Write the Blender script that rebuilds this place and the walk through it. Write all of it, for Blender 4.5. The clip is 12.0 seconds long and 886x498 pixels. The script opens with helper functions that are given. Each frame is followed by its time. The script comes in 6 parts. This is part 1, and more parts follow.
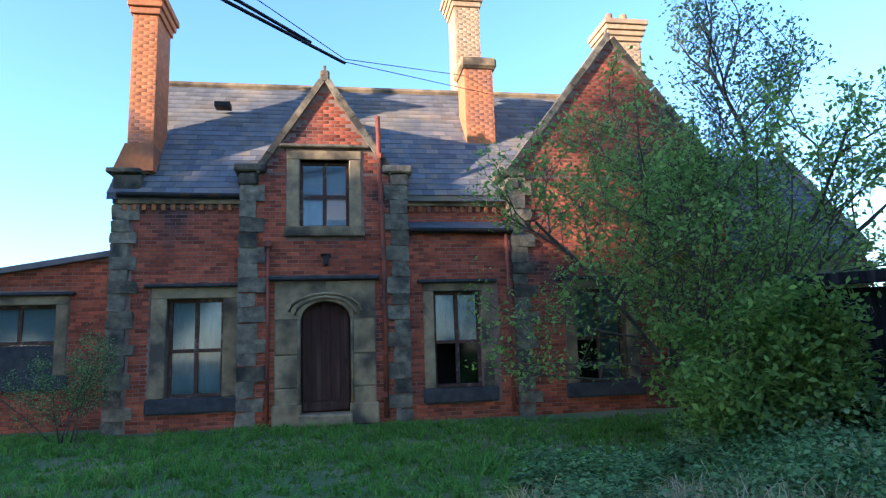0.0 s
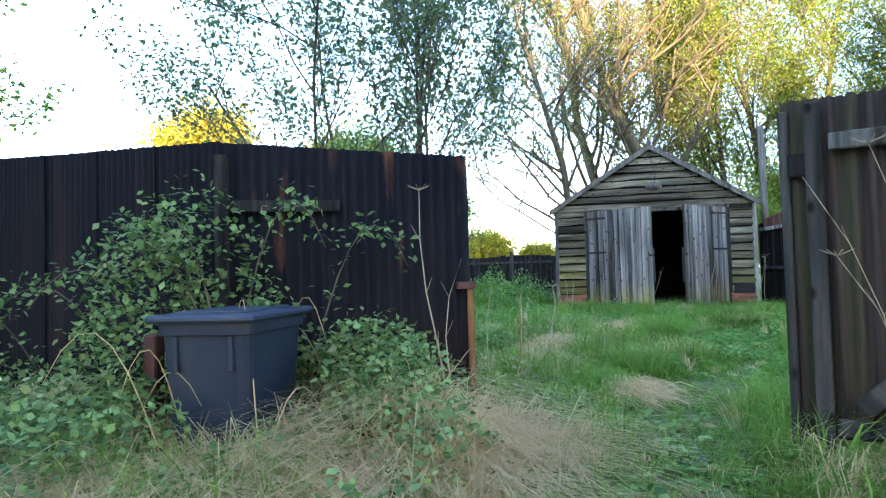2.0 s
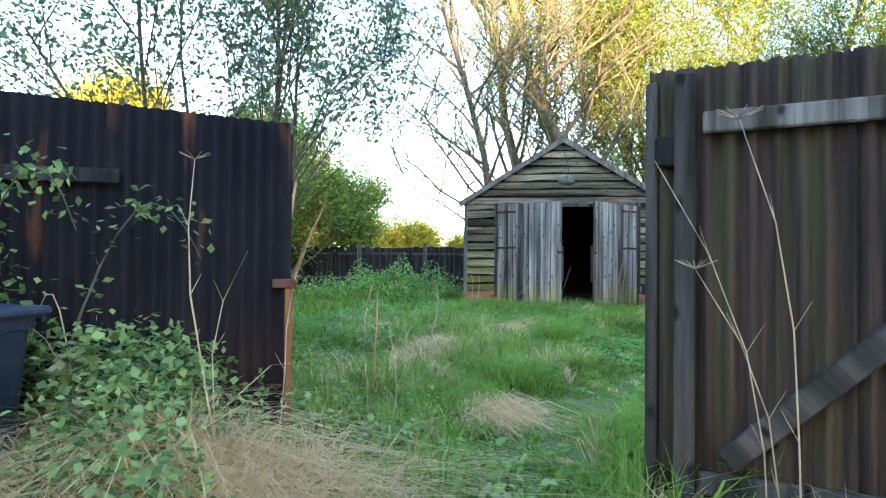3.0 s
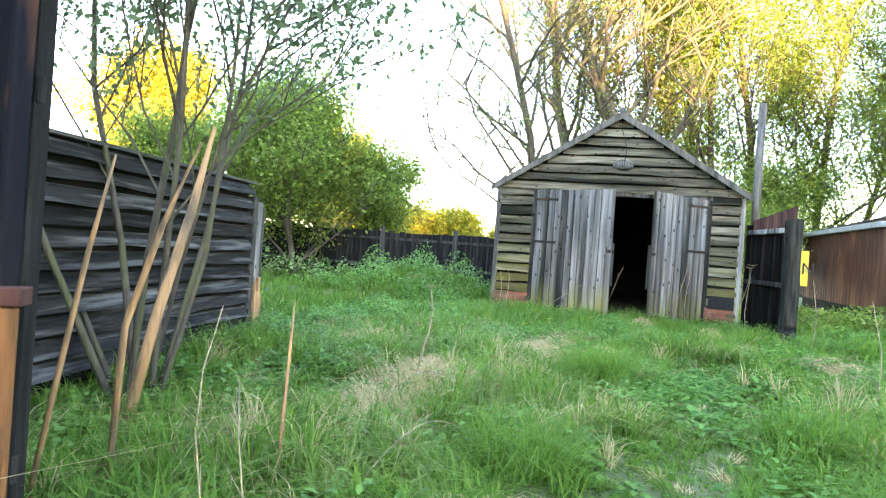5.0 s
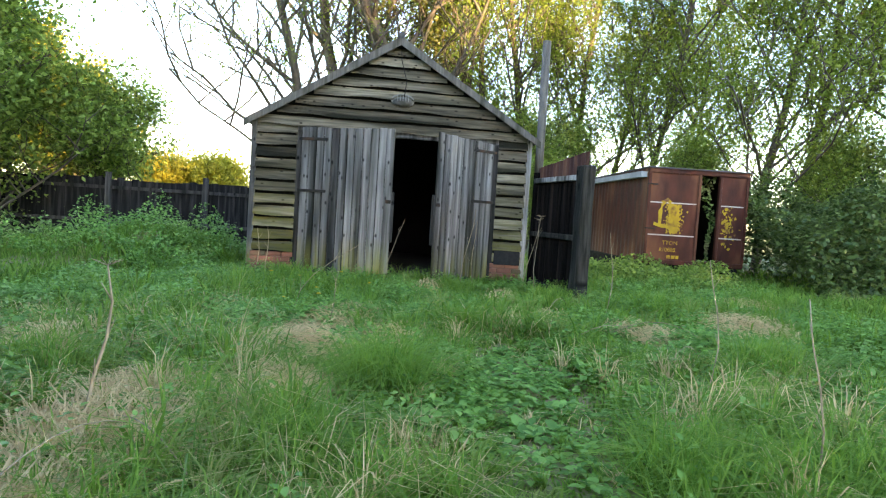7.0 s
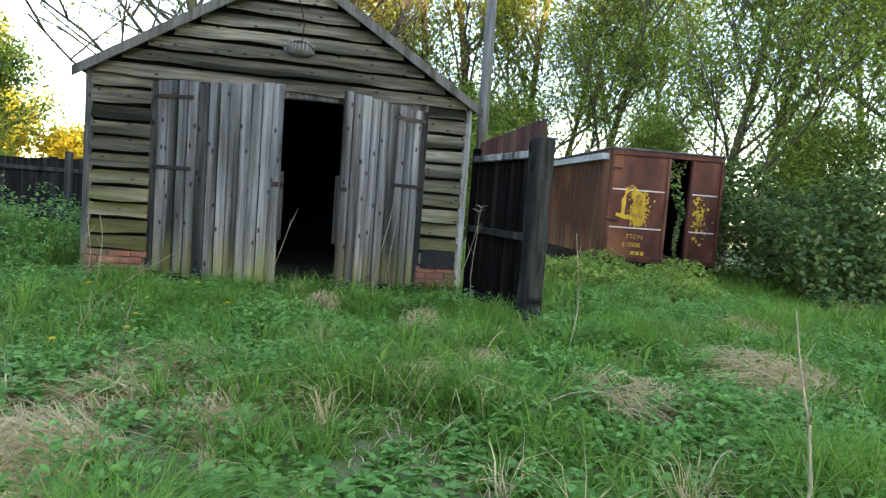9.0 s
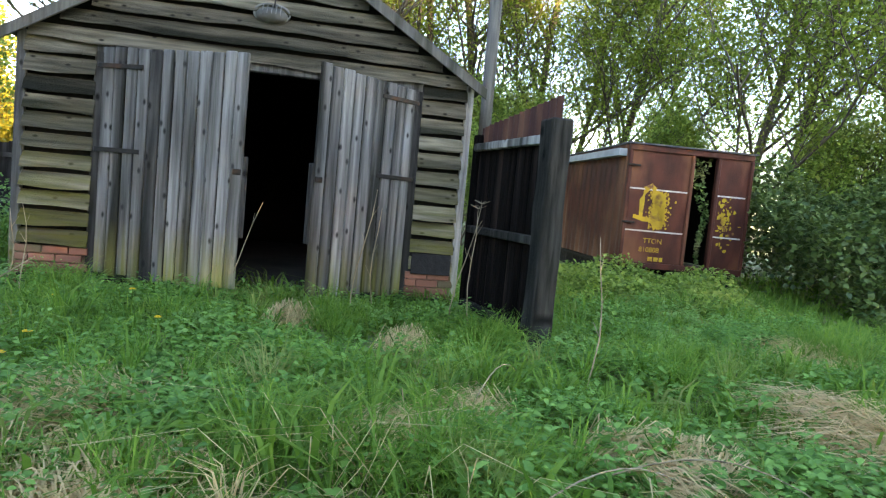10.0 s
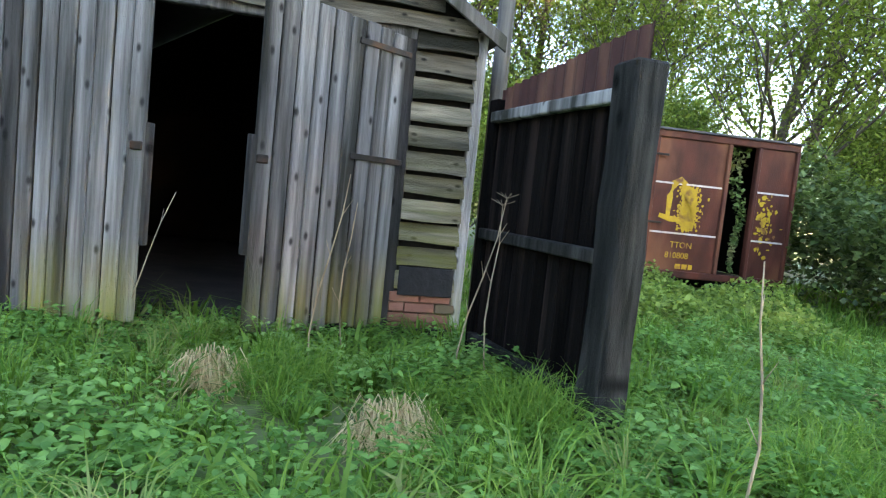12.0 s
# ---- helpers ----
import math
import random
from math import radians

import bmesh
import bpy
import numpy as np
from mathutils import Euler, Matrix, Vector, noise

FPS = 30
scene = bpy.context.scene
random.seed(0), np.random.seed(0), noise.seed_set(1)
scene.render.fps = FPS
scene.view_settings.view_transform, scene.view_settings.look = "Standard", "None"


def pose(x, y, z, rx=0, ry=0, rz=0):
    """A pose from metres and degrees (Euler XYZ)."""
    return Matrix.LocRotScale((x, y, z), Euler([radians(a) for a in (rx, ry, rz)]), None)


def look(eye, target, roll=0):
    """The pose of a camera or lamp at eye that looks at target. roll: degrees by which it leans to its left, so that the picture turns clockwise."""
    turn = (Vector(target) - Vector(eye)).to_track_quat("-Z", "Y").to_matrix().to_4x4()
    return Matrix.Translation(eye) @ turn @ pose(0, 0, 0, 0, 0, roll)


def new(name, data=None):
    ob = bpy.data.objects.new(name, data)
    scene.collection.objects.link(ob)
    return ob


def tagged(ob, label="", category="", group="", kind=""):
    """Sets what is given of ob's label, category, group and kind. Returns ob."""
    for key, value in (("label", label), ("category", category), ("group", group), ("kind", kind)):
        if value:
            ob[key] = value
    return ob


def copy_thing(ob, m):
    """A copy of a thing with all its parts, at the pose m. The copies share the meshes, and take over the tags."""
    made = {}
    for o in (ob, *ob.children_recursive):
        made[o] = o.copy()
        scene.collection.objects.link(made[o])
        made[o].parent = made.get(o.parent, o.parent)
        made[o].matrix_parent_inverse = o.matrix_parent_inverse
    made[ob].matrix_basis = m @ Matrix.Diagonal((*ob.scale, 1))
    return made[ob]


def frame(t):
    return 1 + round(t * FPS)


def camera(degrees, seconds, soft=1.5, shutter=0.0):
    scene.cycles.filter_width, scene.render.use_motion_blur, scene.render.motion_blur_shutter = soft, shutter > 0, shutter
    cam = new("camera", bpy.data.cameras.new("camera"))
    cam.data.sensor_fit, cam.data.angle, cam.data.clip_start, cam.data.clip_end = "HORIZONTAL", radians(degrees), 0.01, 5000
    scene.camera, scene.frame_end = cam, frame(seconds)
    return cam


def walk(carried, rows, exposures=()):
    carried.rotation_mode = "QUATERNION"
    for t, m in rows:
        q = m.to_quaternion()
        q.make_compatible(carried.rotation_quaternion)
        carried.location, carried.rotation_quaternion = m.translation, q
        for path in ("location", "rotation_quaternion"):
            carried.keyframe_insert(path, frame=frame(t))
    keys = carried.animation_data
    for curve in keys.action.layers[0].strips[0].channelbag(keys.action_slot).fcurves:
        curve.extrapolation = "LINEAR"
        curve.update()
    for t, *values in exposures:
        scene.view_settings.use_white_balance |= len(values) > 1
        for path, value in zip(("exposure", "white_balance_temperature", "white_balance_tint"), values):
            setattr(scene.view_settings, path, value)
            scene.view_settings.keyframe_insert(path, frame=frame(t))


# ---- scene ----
cam = camera(69.5, 12.0, soft=1.2)
METRES, EYE = 12.0, 1.25
ROWS = [
    (0.0, 0.0, 0.0, 0.0, 0.3, 9.04, 1.89),
    (0.5, 0.0265, 0.0051, -0.0063, -15.27, 7.7, 2.93),
    (1.0, 0.0611, 0.009, -0.0081, -35.3, 4.4, 3.6),
    (1.5, 0.102, -0.0009, -0.0161, -53.73, 2.8, 3.05),
    (2.0, 0.1422, -0.0124, -0.0198, -67.4, 2.2, 1.55),
    (2.5, 0.1847, -0.0253, -0.0196, -72.4, 1.59, 0.05),
    (3.0, 0.2256, -0.04, -0.0161, -73.3, 1.18, -0.61),
    (5.0, 0.3993, -0.0204, -0.0096, -69.1, -0.09, -4.1),
    (5.5, 0.4381, -0.008, -0.0115, -71.08, -0.09, -4.32),
    (6.0, 0.4709, 0.0023, -0.0123, -79.76, -1.15, -4.48),
    (6.5, 0.5062, 0.0093, -0.013, -86.78, -2.38, -4.08),
    (7.0, 0.5499, 0.0057, -0.0095, -89.32, -3.02, -3.62),
    (7.5, 0.5955, -0.0002, -0.0084, -92.66, -3.3, -3.87),
    (9.5, 0.781, -0.0381, -0.002, -93.77, -4.19, -4.42),
    (10.0, 0.8238, -0.0448, -0.0056, -93.09, -4.22, -5.31),
    (10.5, 0.8697, -0.0492, -0.0093, -88.73, -5.01, -4.88),
    (11.0, 0.9061, -0.048, -0.0093, -86.64, -5.16, -5.28),
    (11.5, 0.9423, -0.0382, -0.0078, -87.59, -4.97, -5.25),
    (12.0, 0.9752, -0.0404, -0.0082, -94.97, -4.46, -5.92),
]
EXPOSURES = [(0.0, 1.85, 5000, 15), (0.5, 2.3, 5100, 12), (1.0, 2.92, 5300, 5), (1.5, 3.2, 6100, 12), (2.5, 3.38, 6700, 16), (5.0, 4.1, 7700, 16), (5.5, 3.9, 7600, 17), (6.0, 3.45, 7700, 16), (9.5, 3.25, 7700, 17), (12.0, 3.55, 7500, 19)]
walk(cam, [(t, pose(METRES * x, METRES * y, EYE + METRES * z, 90 + pitch, roll, yaw)) for t, x, y, z, yaw, pitch, roll in ROWS], EXPOSURES)

# ---- light: low evening sun behind the walker, over a tree belt; open sky ----
SUN_EL, SUN_DIR = 13.0, Vector((-0.86, -0.51, 0)).normalized()
world = bpy.data.worlds.new("sky")
scene.world = world
world.use_nodes = True
wn = world.node_tree.nodes
sky = wn.new("ShaderNodeTexSky")
sky.sky_type, sky.sun_disc = "NISHITA", False
sky.sun_elevation = radians(SUN_EL)
sky.sun_rotation = math.atan2(SUN_DIR.x, SUN_DIR.y)
sky.air_density, sky.dust_density, sky.ozone_density = 1.0, 0.5, 2.0
world.node_tree.links.new(sky.outputs[0], wn["Background"].inputs[0])
wn["Background"].inputs[1].default_value = 0.15
sun = new("sun", bpy.data.lights.new("sun", "SUN"))
sun.data.energy, sun.data.angle, sun.data.color = 5.0, radians(0.6), (1.0, 0.72, 0.42)
sun.matrix_world = look((0, 0, 30), Vector((0, 0, 30)) - (SUN_DIR * math.cos(radians(SUN_EL)) + Vector((0, 0, math.sin(radians(SUN_EL))))))

# ---- materials ----


def surface(name, a, b, c=None, scale=6.0, scale2=0.9, rough=0.85, metal=0.0, bump=0.3, fine=60.0, stretch=(1, 1, 1), vary=0.0, island=False, amount=0.5, spec=0.25, knots=0.0, algae=None):
    """Two colours mixed by grain, a third by large stains; random lightness for each piece."""
    m = bpy.data.materials.new(name)
    m.use_nodes = True
    n, l = m.node_tree.nodes, m.node_tree.links
    s = n["Principled BSDF"]
    s.inputs["Roughness"].default_value, s.inputs["Metallic"].default_value = rough, metal
    s.inputs["Specular IOR Level"].default_value = spec
    co, mp = n.new("ShaderNodeTexCoord"), n.new("ShaderNodeMapping")
    mp.inputs["Scale"].default_value = stretch
    l.new(co.outputs["Object"], mp.inputs[0])
    own, far = n.new("ShaderNodeObjectInfo"), n.new("ShaderNodeMath")
    far.operation = "MULTIPLY"
    far.inputs[1].default_value = 41.0
    l.new(own.outputs["Random"], far.inputs[0])
    l.new(far.outputs[0], mp.inputs["Location"])

    def noisy(sc, detail, lo, hi):
        t, r = n.new("ShaderNodeTexNoise"), n.new("ShaderNodeMapRange")
        t.inputs["Scale"].default_value, t.inputs["Detail"].default_value = sc, detail
        r.inputs["From Min"].default_value, r.inputs["From Max"].default_value = lo, hi
        l.new(mp.outputs[0], t.inputs["Vector"])
        l.new(t.outputs[0], r.inputs[0])
        return r.outputs[0]

    def mix(f, x, y, mode="MIX"):
        k = n.new("ShaderNodeMix")
        k.data_type, k.blend_type = "RGBA", mode
        for sock, v in ((k.inputs[0], f), (k.inputs[6], x), (k.inputs[7], y)):
            if isinstance(v, (tuple, list)):
                sock.default_value = (*v, 1)
            elif isinstance(v, float):
                sock.default_value = v
            else:
                l.new(v, sock)
        return k.outputs[2]

    col = mix(noisy(scale, 6, 0.32, 0.68), a, b)
    if c:
        col = mix(noisy(scale2, 4, 0.62 - 0.25 * amount, 0.72 - 0.1 * amount), col, c)
    if knots:
        vo, kr = n.new("ShaderNodeTexVoronoi"), n.new("ShaderNodeMapRange")
        vo.inputs["Scale"].default_value = knots
        kr.inputs["From Min"].default_value, kr.inputs["From Max"].default_value = 0.10, 0.035
        vo.voronoi_dimensions = "2D"
        ks, kc, kx = n.new("ShaderNodeSeparateXYZ"), n.new("ShaderNodeCombineXYZ"), n.new("ShaderNodeMath")
        l.new(co.outputs["Object"], ks.inputs[0])
        kx.operation = "ADD"
        l.new(ks.outputs["X"], kx.inputs[0])
        l.new(far.outputs[0], kx.inputs[1])
        wide = stretch[0] < 1
        kq = n.new("ShaderNodeMath")
        kq.operation = "MULTIPLY"
        kq.inputs[1].default_value = 2.0 if wide else 0.55
        l.new(ks.outputs["Z"], kq.inputs[0])
        l.new(kx.outputs[0], kc.inputs[0])
        l.new(kq.outputs[0], kc.inputs[1])
        l.new(kc.outputs[0], vo.inputs["Vector"])
        l.new(vo.outputs["Distance"], kr.inputs[0])
        col = mix(kr.outputs[0], col, tuple(v * 0.25 for v in b))
    if algae:
        sp, zr, pr = n.new("ShaderNodeSeparateXYZ"), n.new("ShaderNodeMapRange"), n.new("ShaderNodeMath")
        l.new(co.outputs["Object"], sp.inputs[0])
        zr.inputs["From Min"].default_value, zr.inputs["From Max"].default_value = algae[1], algae[2]
        l.new(sp.outputs["Z"], zr.inputs[0])
        pr.operation = "MULTIPLY"
        l.new(zr.outputs[0], pr.inputs[0])
        l.new(noisy(2.2, 5, 0.35, 0.62), pr.inputs[1])
        col = mix(pr.outputs[0], col, algae[0])
    if vary:
        if island:
            rnd = n.new("ShaderNodeNewGeometry").outputs["Random Per Island"]
        else:
            rnd = n.new("ShaderNodeObjectInfo").outputs["Random"]
        r = n.new("ShaderNodeMapRange")
        r.inputs["To Min"].default_value, r.inputs["To Max"].default_value = 1 - vary, 1 + vary
        l.new(rnd, r.inputs[0])
        hs = n.new("ShaderNodeHueSaturation")
        l.new(r.outputs[0], hs.inputs["Value"])
        l.new(col, hs.inputs["Color"])
        col = hs.outputs[0]
    l.new(col, s.inputs["Base Color"])
    if bump:
        bp = n.new("ShaderNodeBump")
        bp.inputs["Strength"].default_value, bp.inputs["Distance"].default_value = bump, 0.01
        l.new(noisy(fine, 5, 0.2, 0.8), bp.inputs["Height"])
        l.new(bp.outputs[0], s.inputs["Normal"])
    return m


def foliage(name, a, b, c=None, through_light=0.35, rough=0.6, patch=0.6, amount=0.4):
    """Thin leaf: each leaf takes its own green between a and b; patches of c."""
    m = bpy.data.materials.new(name)
    m.use_nodes = True
    n, l = m.node_tree.nodes, m.node_tree.links
    s = n["Principled BSDF"]
    s.inputs["Roughness"].default_value = rough
    s.inputs["Specular IOR Level"].default_value = 0.3
    g = n.new("ShaderNodeNewGeometry")
    k = n.new("ShaderNodeMix")
    k.data_type = "RGBA"
    k.inputs[6].default_value, k.inputs[7].default_value = (*a, 1), (*b, 1)
    l.new(g.outputs["Random Per Island"], k.inputs[0])
    col = k.outputs[2]
    if c:
        co, t, r = n.new("ShaderNodeTexCoord"), n.new("ShaderNodeTexNoise"), n.new("ShaderNodeMapRange")
        t.inputs["Scale"].default_value, t.inputs["Detail"].default_value = patch, 3
        r.inputs["From Min"].default_value, r.inputs["From Max"].default_value = 0.68 - 0.3 * amount, 0.78 - 0.2 * amount
        l.new(co.outputs["Object"], t.inputs["Vector"])
        l.new(t.outputs[0], r.inputs[0])
        k2 = n.new("ShaderNodeMix")
        k2.data_type = "RGBA"
        k2.inputs[7].default_value = (*c, 1)
        l.new(r.outputs[0], k2.inputs[0])
        l.new(col, k2.inputs[6])
        col = k2.outputs[2]
    l.new(col, s.inputs["Base Color"])
    tr, ms = n.new("ShaderNodeBsdfTranslucent"), n.new("ShaderNodeMixShader")
    l.new(col, tr.inputs[0])
    ms.inputs[0].default_value = through_light
    l.new(s.outputs[0], ms.inputs[1])
    l.new(tr.outputs[0], ms.inputs[2])
    l.new(ms.outputs[0], n["Material Output"].inputs[0])
    return m


M_BRICK = surface("red_brick", (0.40, 0.10, 0.042), (0.26, 0.066, 0.034), (0.11, 0.05, 0.042), 5, 0.6, 0.9, vary=0.4, island=True, amount=0.4)
M_BRICK_OB = surface("red_brick_single", (0.40, 0.10, 0.042), (0.26, 0.066, 0.034), (0.11, 0.05, 0.042), 5, 0.6, 0.9, vary=0.4, amount=0.2)
M_PINK = surface("pink_plinth_brick", (0.30, 0.135, 0.095), (0.24, 0.10, 0.07), (0.13, 0.10, 0.06), 9, 2, 0.9, vary=0.2, amount=0.3)
# low sun on the chimneys is put into these orange and cream tones
M_ORANGE = surface("sun_orange_brick", (0.50, 0.20, 0.08), (0.40, 0.145, 0.06), (0.25, 0.13, 0.09), 9, 0.8, 0.9, vary=0.12, island=True)
M_CREAM = surface("sun_cream_brick", (0.55, 0.38, 0.21), (0.46, 0.29, 0.15), (0.35, 0.24, 0.15), 9, 0.8, 0.9, vary=0.1, island=True)
M_PIER = surface("grey_buff_brick", (0.16, 0.115, 0.08), (0.10, 0.075, 0.055), (0.05, 0.045, 0.03), 9, 1.5, 0.9, vary=0.3, island=True)
M_MORTAR = surface("mortar", (0.24, 0.145, 0.105), (0.31, 0.20, 0.15), (0.12, 0.075, 0.06), 12, 1.2, 0.95)
M_STONE = surface("buff_stone", (0.40, 0.285, 0.15), (0.26, 0.185, 0.10), (0.09, 0.07, 0.048), 5, 1.6, 0.9, vary=0.2, amount=0.75)
M_QUOIN = surface("rough_quoin_stone", (0.25, 0.20, 0.13), (0.12, 0.10, 0.07), (0.055, 0.05, 0.04), 7, 2.0, 0.95, bump=1.0, fine=22, vary=0.4)
M_SLATE = surface("roof_slate", (0.115, 0.118, 0.135), (0.17, 0.165, 0.16), (0.25, 0.20, 0.14), 3, 0.7, 0.7, vary=0.22, island=True)
M_SLATE_OB = surface("roof_slate_single", (0.115, 0.118, 0.135), (0.17, 0.165, 0.16), (0.25, 0.20, 0.14), 3, 0.7, 0.7, vary=0.22)
M_LEAD = surface("lead_sheet", (0.16, 0.18, 0.20), (0.11, 0.12, 0.14), None, 5, 1, 0.55, 0.3)
M_DARKSTONE = surface("blackened_sill_stone", (0.04, 0.04, 0.042), (0.075, 0.07, 0.068), None, 6, 1, 0.9)
M_DOOR = surface("brown_door_wood", (0.075, 0.032, 0.02), (0.042, 0.019, 0.013), (0.10, 0.055, 0.04), 4, 1, 0.7, stretch=(8, 8, 0.6))
M_SASH = surface("peeling_brown_sash_paint", (0.12, 0.062, 0.042), (0.075, 0.042, 0.03), (0.24, 0.18, 0.14), 12, 5, 0.75, amount=0.3)
M_PIPE = surface("red_oxide_downpipe_paint", (0.30, 0.085, 0.045), (0.22, 0.06, 0.035), (0.12, 0.05, 0.04), 6, 2, 0.6)
M_IRON = surface("black_iron", (0.02, 0.02, 0.02), (0.04, 0.035, 0.03), (0.09, 0.045, 0.025), 14, 4, 0.6, 0.5)
# plaster coloured near black, putting the unlit rooms' shade into it
M_ROOMSHADE = surface("room_shade_plaster", (0.045, 0.042, 0.04), (0.03, 0.028, 0.027), None, 3, 1)
# net curtains and painted sky reflections on the panes share this pale blue
M_PANETINT = surface("curtain_and_sky_reflection", (0.60, 0.66, 0.72), (0.42, 0.48, 0.54), None, 5, 1, 0.9, stretch=(6, 1, 1))
M_TIN = surface("tarred_corrugated_sheet", (0.005, 0.005, 0.0066), (0.009, 0.008, 0.0095), (0.026, 0.014, 0.012), 3, 0.8, 0.75, 0.0, stretch=(2.5, 2.5, 0.3), amount=0.28, spec=0.1)
M_TINTOP = surface("rusted_sheet_edge", (0.075, 0.03, 0.024), (0.05, 0.022, 0.02), (0.15, 0.07, 0.045), 6, 1.5, 0.8, stretch=(3, 3, 0.5))
M_TINBACK = surface("weathered_sheet_brown", (0.056, 0.039, 0.031), (0.020, 0.015, 0.013), (0.056, 0.052, 0.027), 5, 1.6, 0.85, bump=0.6, stretch=(6, 6, 0.22), amount=0.6, spec=0.15)
M_TINRUST = surface("tarred_sheet_rusting_at_foot", (0.005, 0.005, 0.007), (0.009, 0.0085, 0.0105), (0.10, 0.04, 0.02), 3, 1.7, 0.75, 0.0, stretch=(2.5, 2.5, 0.6), amount=0.12, spec=0.1, algae=((0.05, 0.022, 0.014), 0.8, 0.0))
M_BATTEN = surface("orange_brown_timber", (0.24, 0.11, 0.04), (0.12, 0.058, 0.026), (0.09, 0.05, 0.025), 5, 2, 0.85, stretch=(6, 6, 0.4))
M_POST = surface("grey_weathered_post", (0.095, 0.092, 0.088), (0.034, 0.032, 0.031), (0.018, 0.02, 0.016), 4, 1.5, 0.9, bump=0.8, stretch=(5, 5, 0.4), vary=0.3, knots=4.0)
M_GATEPOST = surface("dark_grey_gatepost", (0.075, 0.074, 0.068), (0.018, 0.0185, 0.017), (0.011, 0.012, 0.011), 5, 1.0, 0.9, bump=1.0, stretch=(5, 5, 0.5), amount=0.8, knots=3.0, spec=0.12)
M_PANEL = surface("black_stained_panel_board", (0.010, 0.008, 0.0075), (0.004, 0.0035, 0.0035), (0.03, 0.021, 0.018), 4, 1.5, 0.95, bump=0.8, stretch=(6, 6, 0.4), vary=0.45, spec=0.04)
M_POSTDARK = surface("dark_weathered_post", (0.020, 0.019, 0.019), (0.009, 0.0085, 0.0085), (0.045, 0.043, 0.042), 5, 2, 0.9, bump=0.6, stretch=(6, 6, 0.5), spec=0.12)
M_PLANK = surface("silver_grey_plank", (0.35, 0.345, 0.335), (0.135, 0.133, 0.13), (0.036, 0.037, 0.031), 4.5, 1.2, 0.9, bump=1.0, fine=40, stretch=(6, 6, 0.3), vary=0.36, amount=0.72, knots=5.0, algae=((0.26, 0.245, 0.05), 0.55, 0.0))
M_BOARD = surface("mossy_weatherboard", (0.30, 0.265, 0.19), (0.11, 0.10, 0.072), (0.02, 0.021, 0.012), 5, 0.8, 0.9, bump=1.0, fine=40, stretch=(0.5, 6, 6), vary=0.5, amount=0.82, knots=3.2, algae=((0.135, 0.13, 0.028), 1.6, 0.5))
M_BLACKBOARD = surface("tarred_weatherboard", (0.022, 0.0225, 0.025), (0.055, 0.055, 0.058), (0.20, 0.20, 0.205), 6, 1.6, 0.88, bump=1.0, stretch=(0.7, 10, 10), vary=0.5, amount=0.42, spec=0.2)
# near-black stands in for shade inside shed and container and behind boards
M_INNERSHADE = surface("inner_shade_black", (0.007, 0.0065, 0.006), (0.010, 0.009, 0.008), None, 4, 1)
M_FELT = surface("roofing_felt", (0.075, 0.075, 0.078), (0.12, 0.115, 0.11), (0.06, 0.065, 0.04), 6, 1.5, 0.95)
M_RUST = surface("red_oxide_container_steel", (0.095, 0.026, 0.015), (0.045, 0.014, 0.010), (0.21, 0.085, 0.042), 3, 0.7, 0.65, 0.0, bump=0.35, stretch=(1.5, 1.5, 0.6), amount=0.4)
M_YELLOW = surface("yellow_paint", (0.50, 0.33, 0.02), (0.38, 0.24, 0.02), (0.16, 0.07, 0.03), 10, 6, 0.6, amount=0.4)
M_NOTICE = surface("yellow_enamel", (0.62, 0.50, 0.06), (0.50, 0.40, 0.05), (0.30, 0.24, 0.06), 6, 2, 0.5, bump=0.1, amount=0.3)
M_WHITE = surface("chalky_white_paint", (0.62, 0.58, 0.55), (0.45, 0.38, 0.35), None, 14, 3, 0.7)
M_SHEETGREY = surface("grey_roof_sheet", (0.42, 0.43, 0.44), (0.30, 0.31, 0.31), None, 4, 1, 0.7)
M_BIN = surface("slate_grey_bin_plastic", (0.013, 0.020, 0.036), (0.018, 0.027, 0.046), (0.030, 0.038, 0.052), 5, 3, 0.5, bump=0.1, amount=0.3, spec=0.2)
M_BINLID = surface("blue_grey_bin_lid_plastic", (0.030, 0.045, 0.075), (0.020, 0.031, 0.054), (0.06, 0.07, 0.09), 5, 3, 0.5, bump=0.1, amount=0.3, spec=0.3)
M_BARK = surface("grey_brown_bark", (0.13, 0.11, 0.085), (0.07, 0.06, 0.048), (0.11, 0.115, 0.06), 6, 2, 0.95, bump=0.8, fine=30, stretch=(3, 3, 0.7))
M_STALK = surface("dry_stalk", (0.46, 0.37, 0.24), (0.30, 0.23, 0.15), (0.20, 0.16, 0.11), 12, 5, 0.9, stretch=(4, 4, 0.6))
# pale split wood, with the orange of sunlight mixed into the colour
M_PALEBARK = surface("pale_stem_sun_orange", (0.50, 0.29, 0.15), (0.33, 0.19, 0.10), (0.15, 0.115, 0.085), 6, 3, 0.9, stretch=(5, 5, 0.6), amount=0.6)
M_POLE = surface("grey_brown_pole", (0.17, 0.16, 0.14), (0.09, 0.085, 0.075), (0.06, 0.06, 0.045), 5, 1.5, 0.9, bump=0.6, stretch=(5, 5, 0.4))
M_CABLE = surface("black_cable", (0.012, 0.012, 0.014), (0.02, 0.02, 0.022), None, 20, 3, 0.6)
M_LAMPGLASS = surface("dirty_lamp_glass", (0.10, 0.10, 0.09), (0.06, 0.06, 0.052), None, 12, 4, 0.5)
M_LAMPGUARD = surface("grey_painted_casting", (0.20, 0.20, 0.18), (0.13, 0.13, 0.12), None, 10, 3, 0.6)
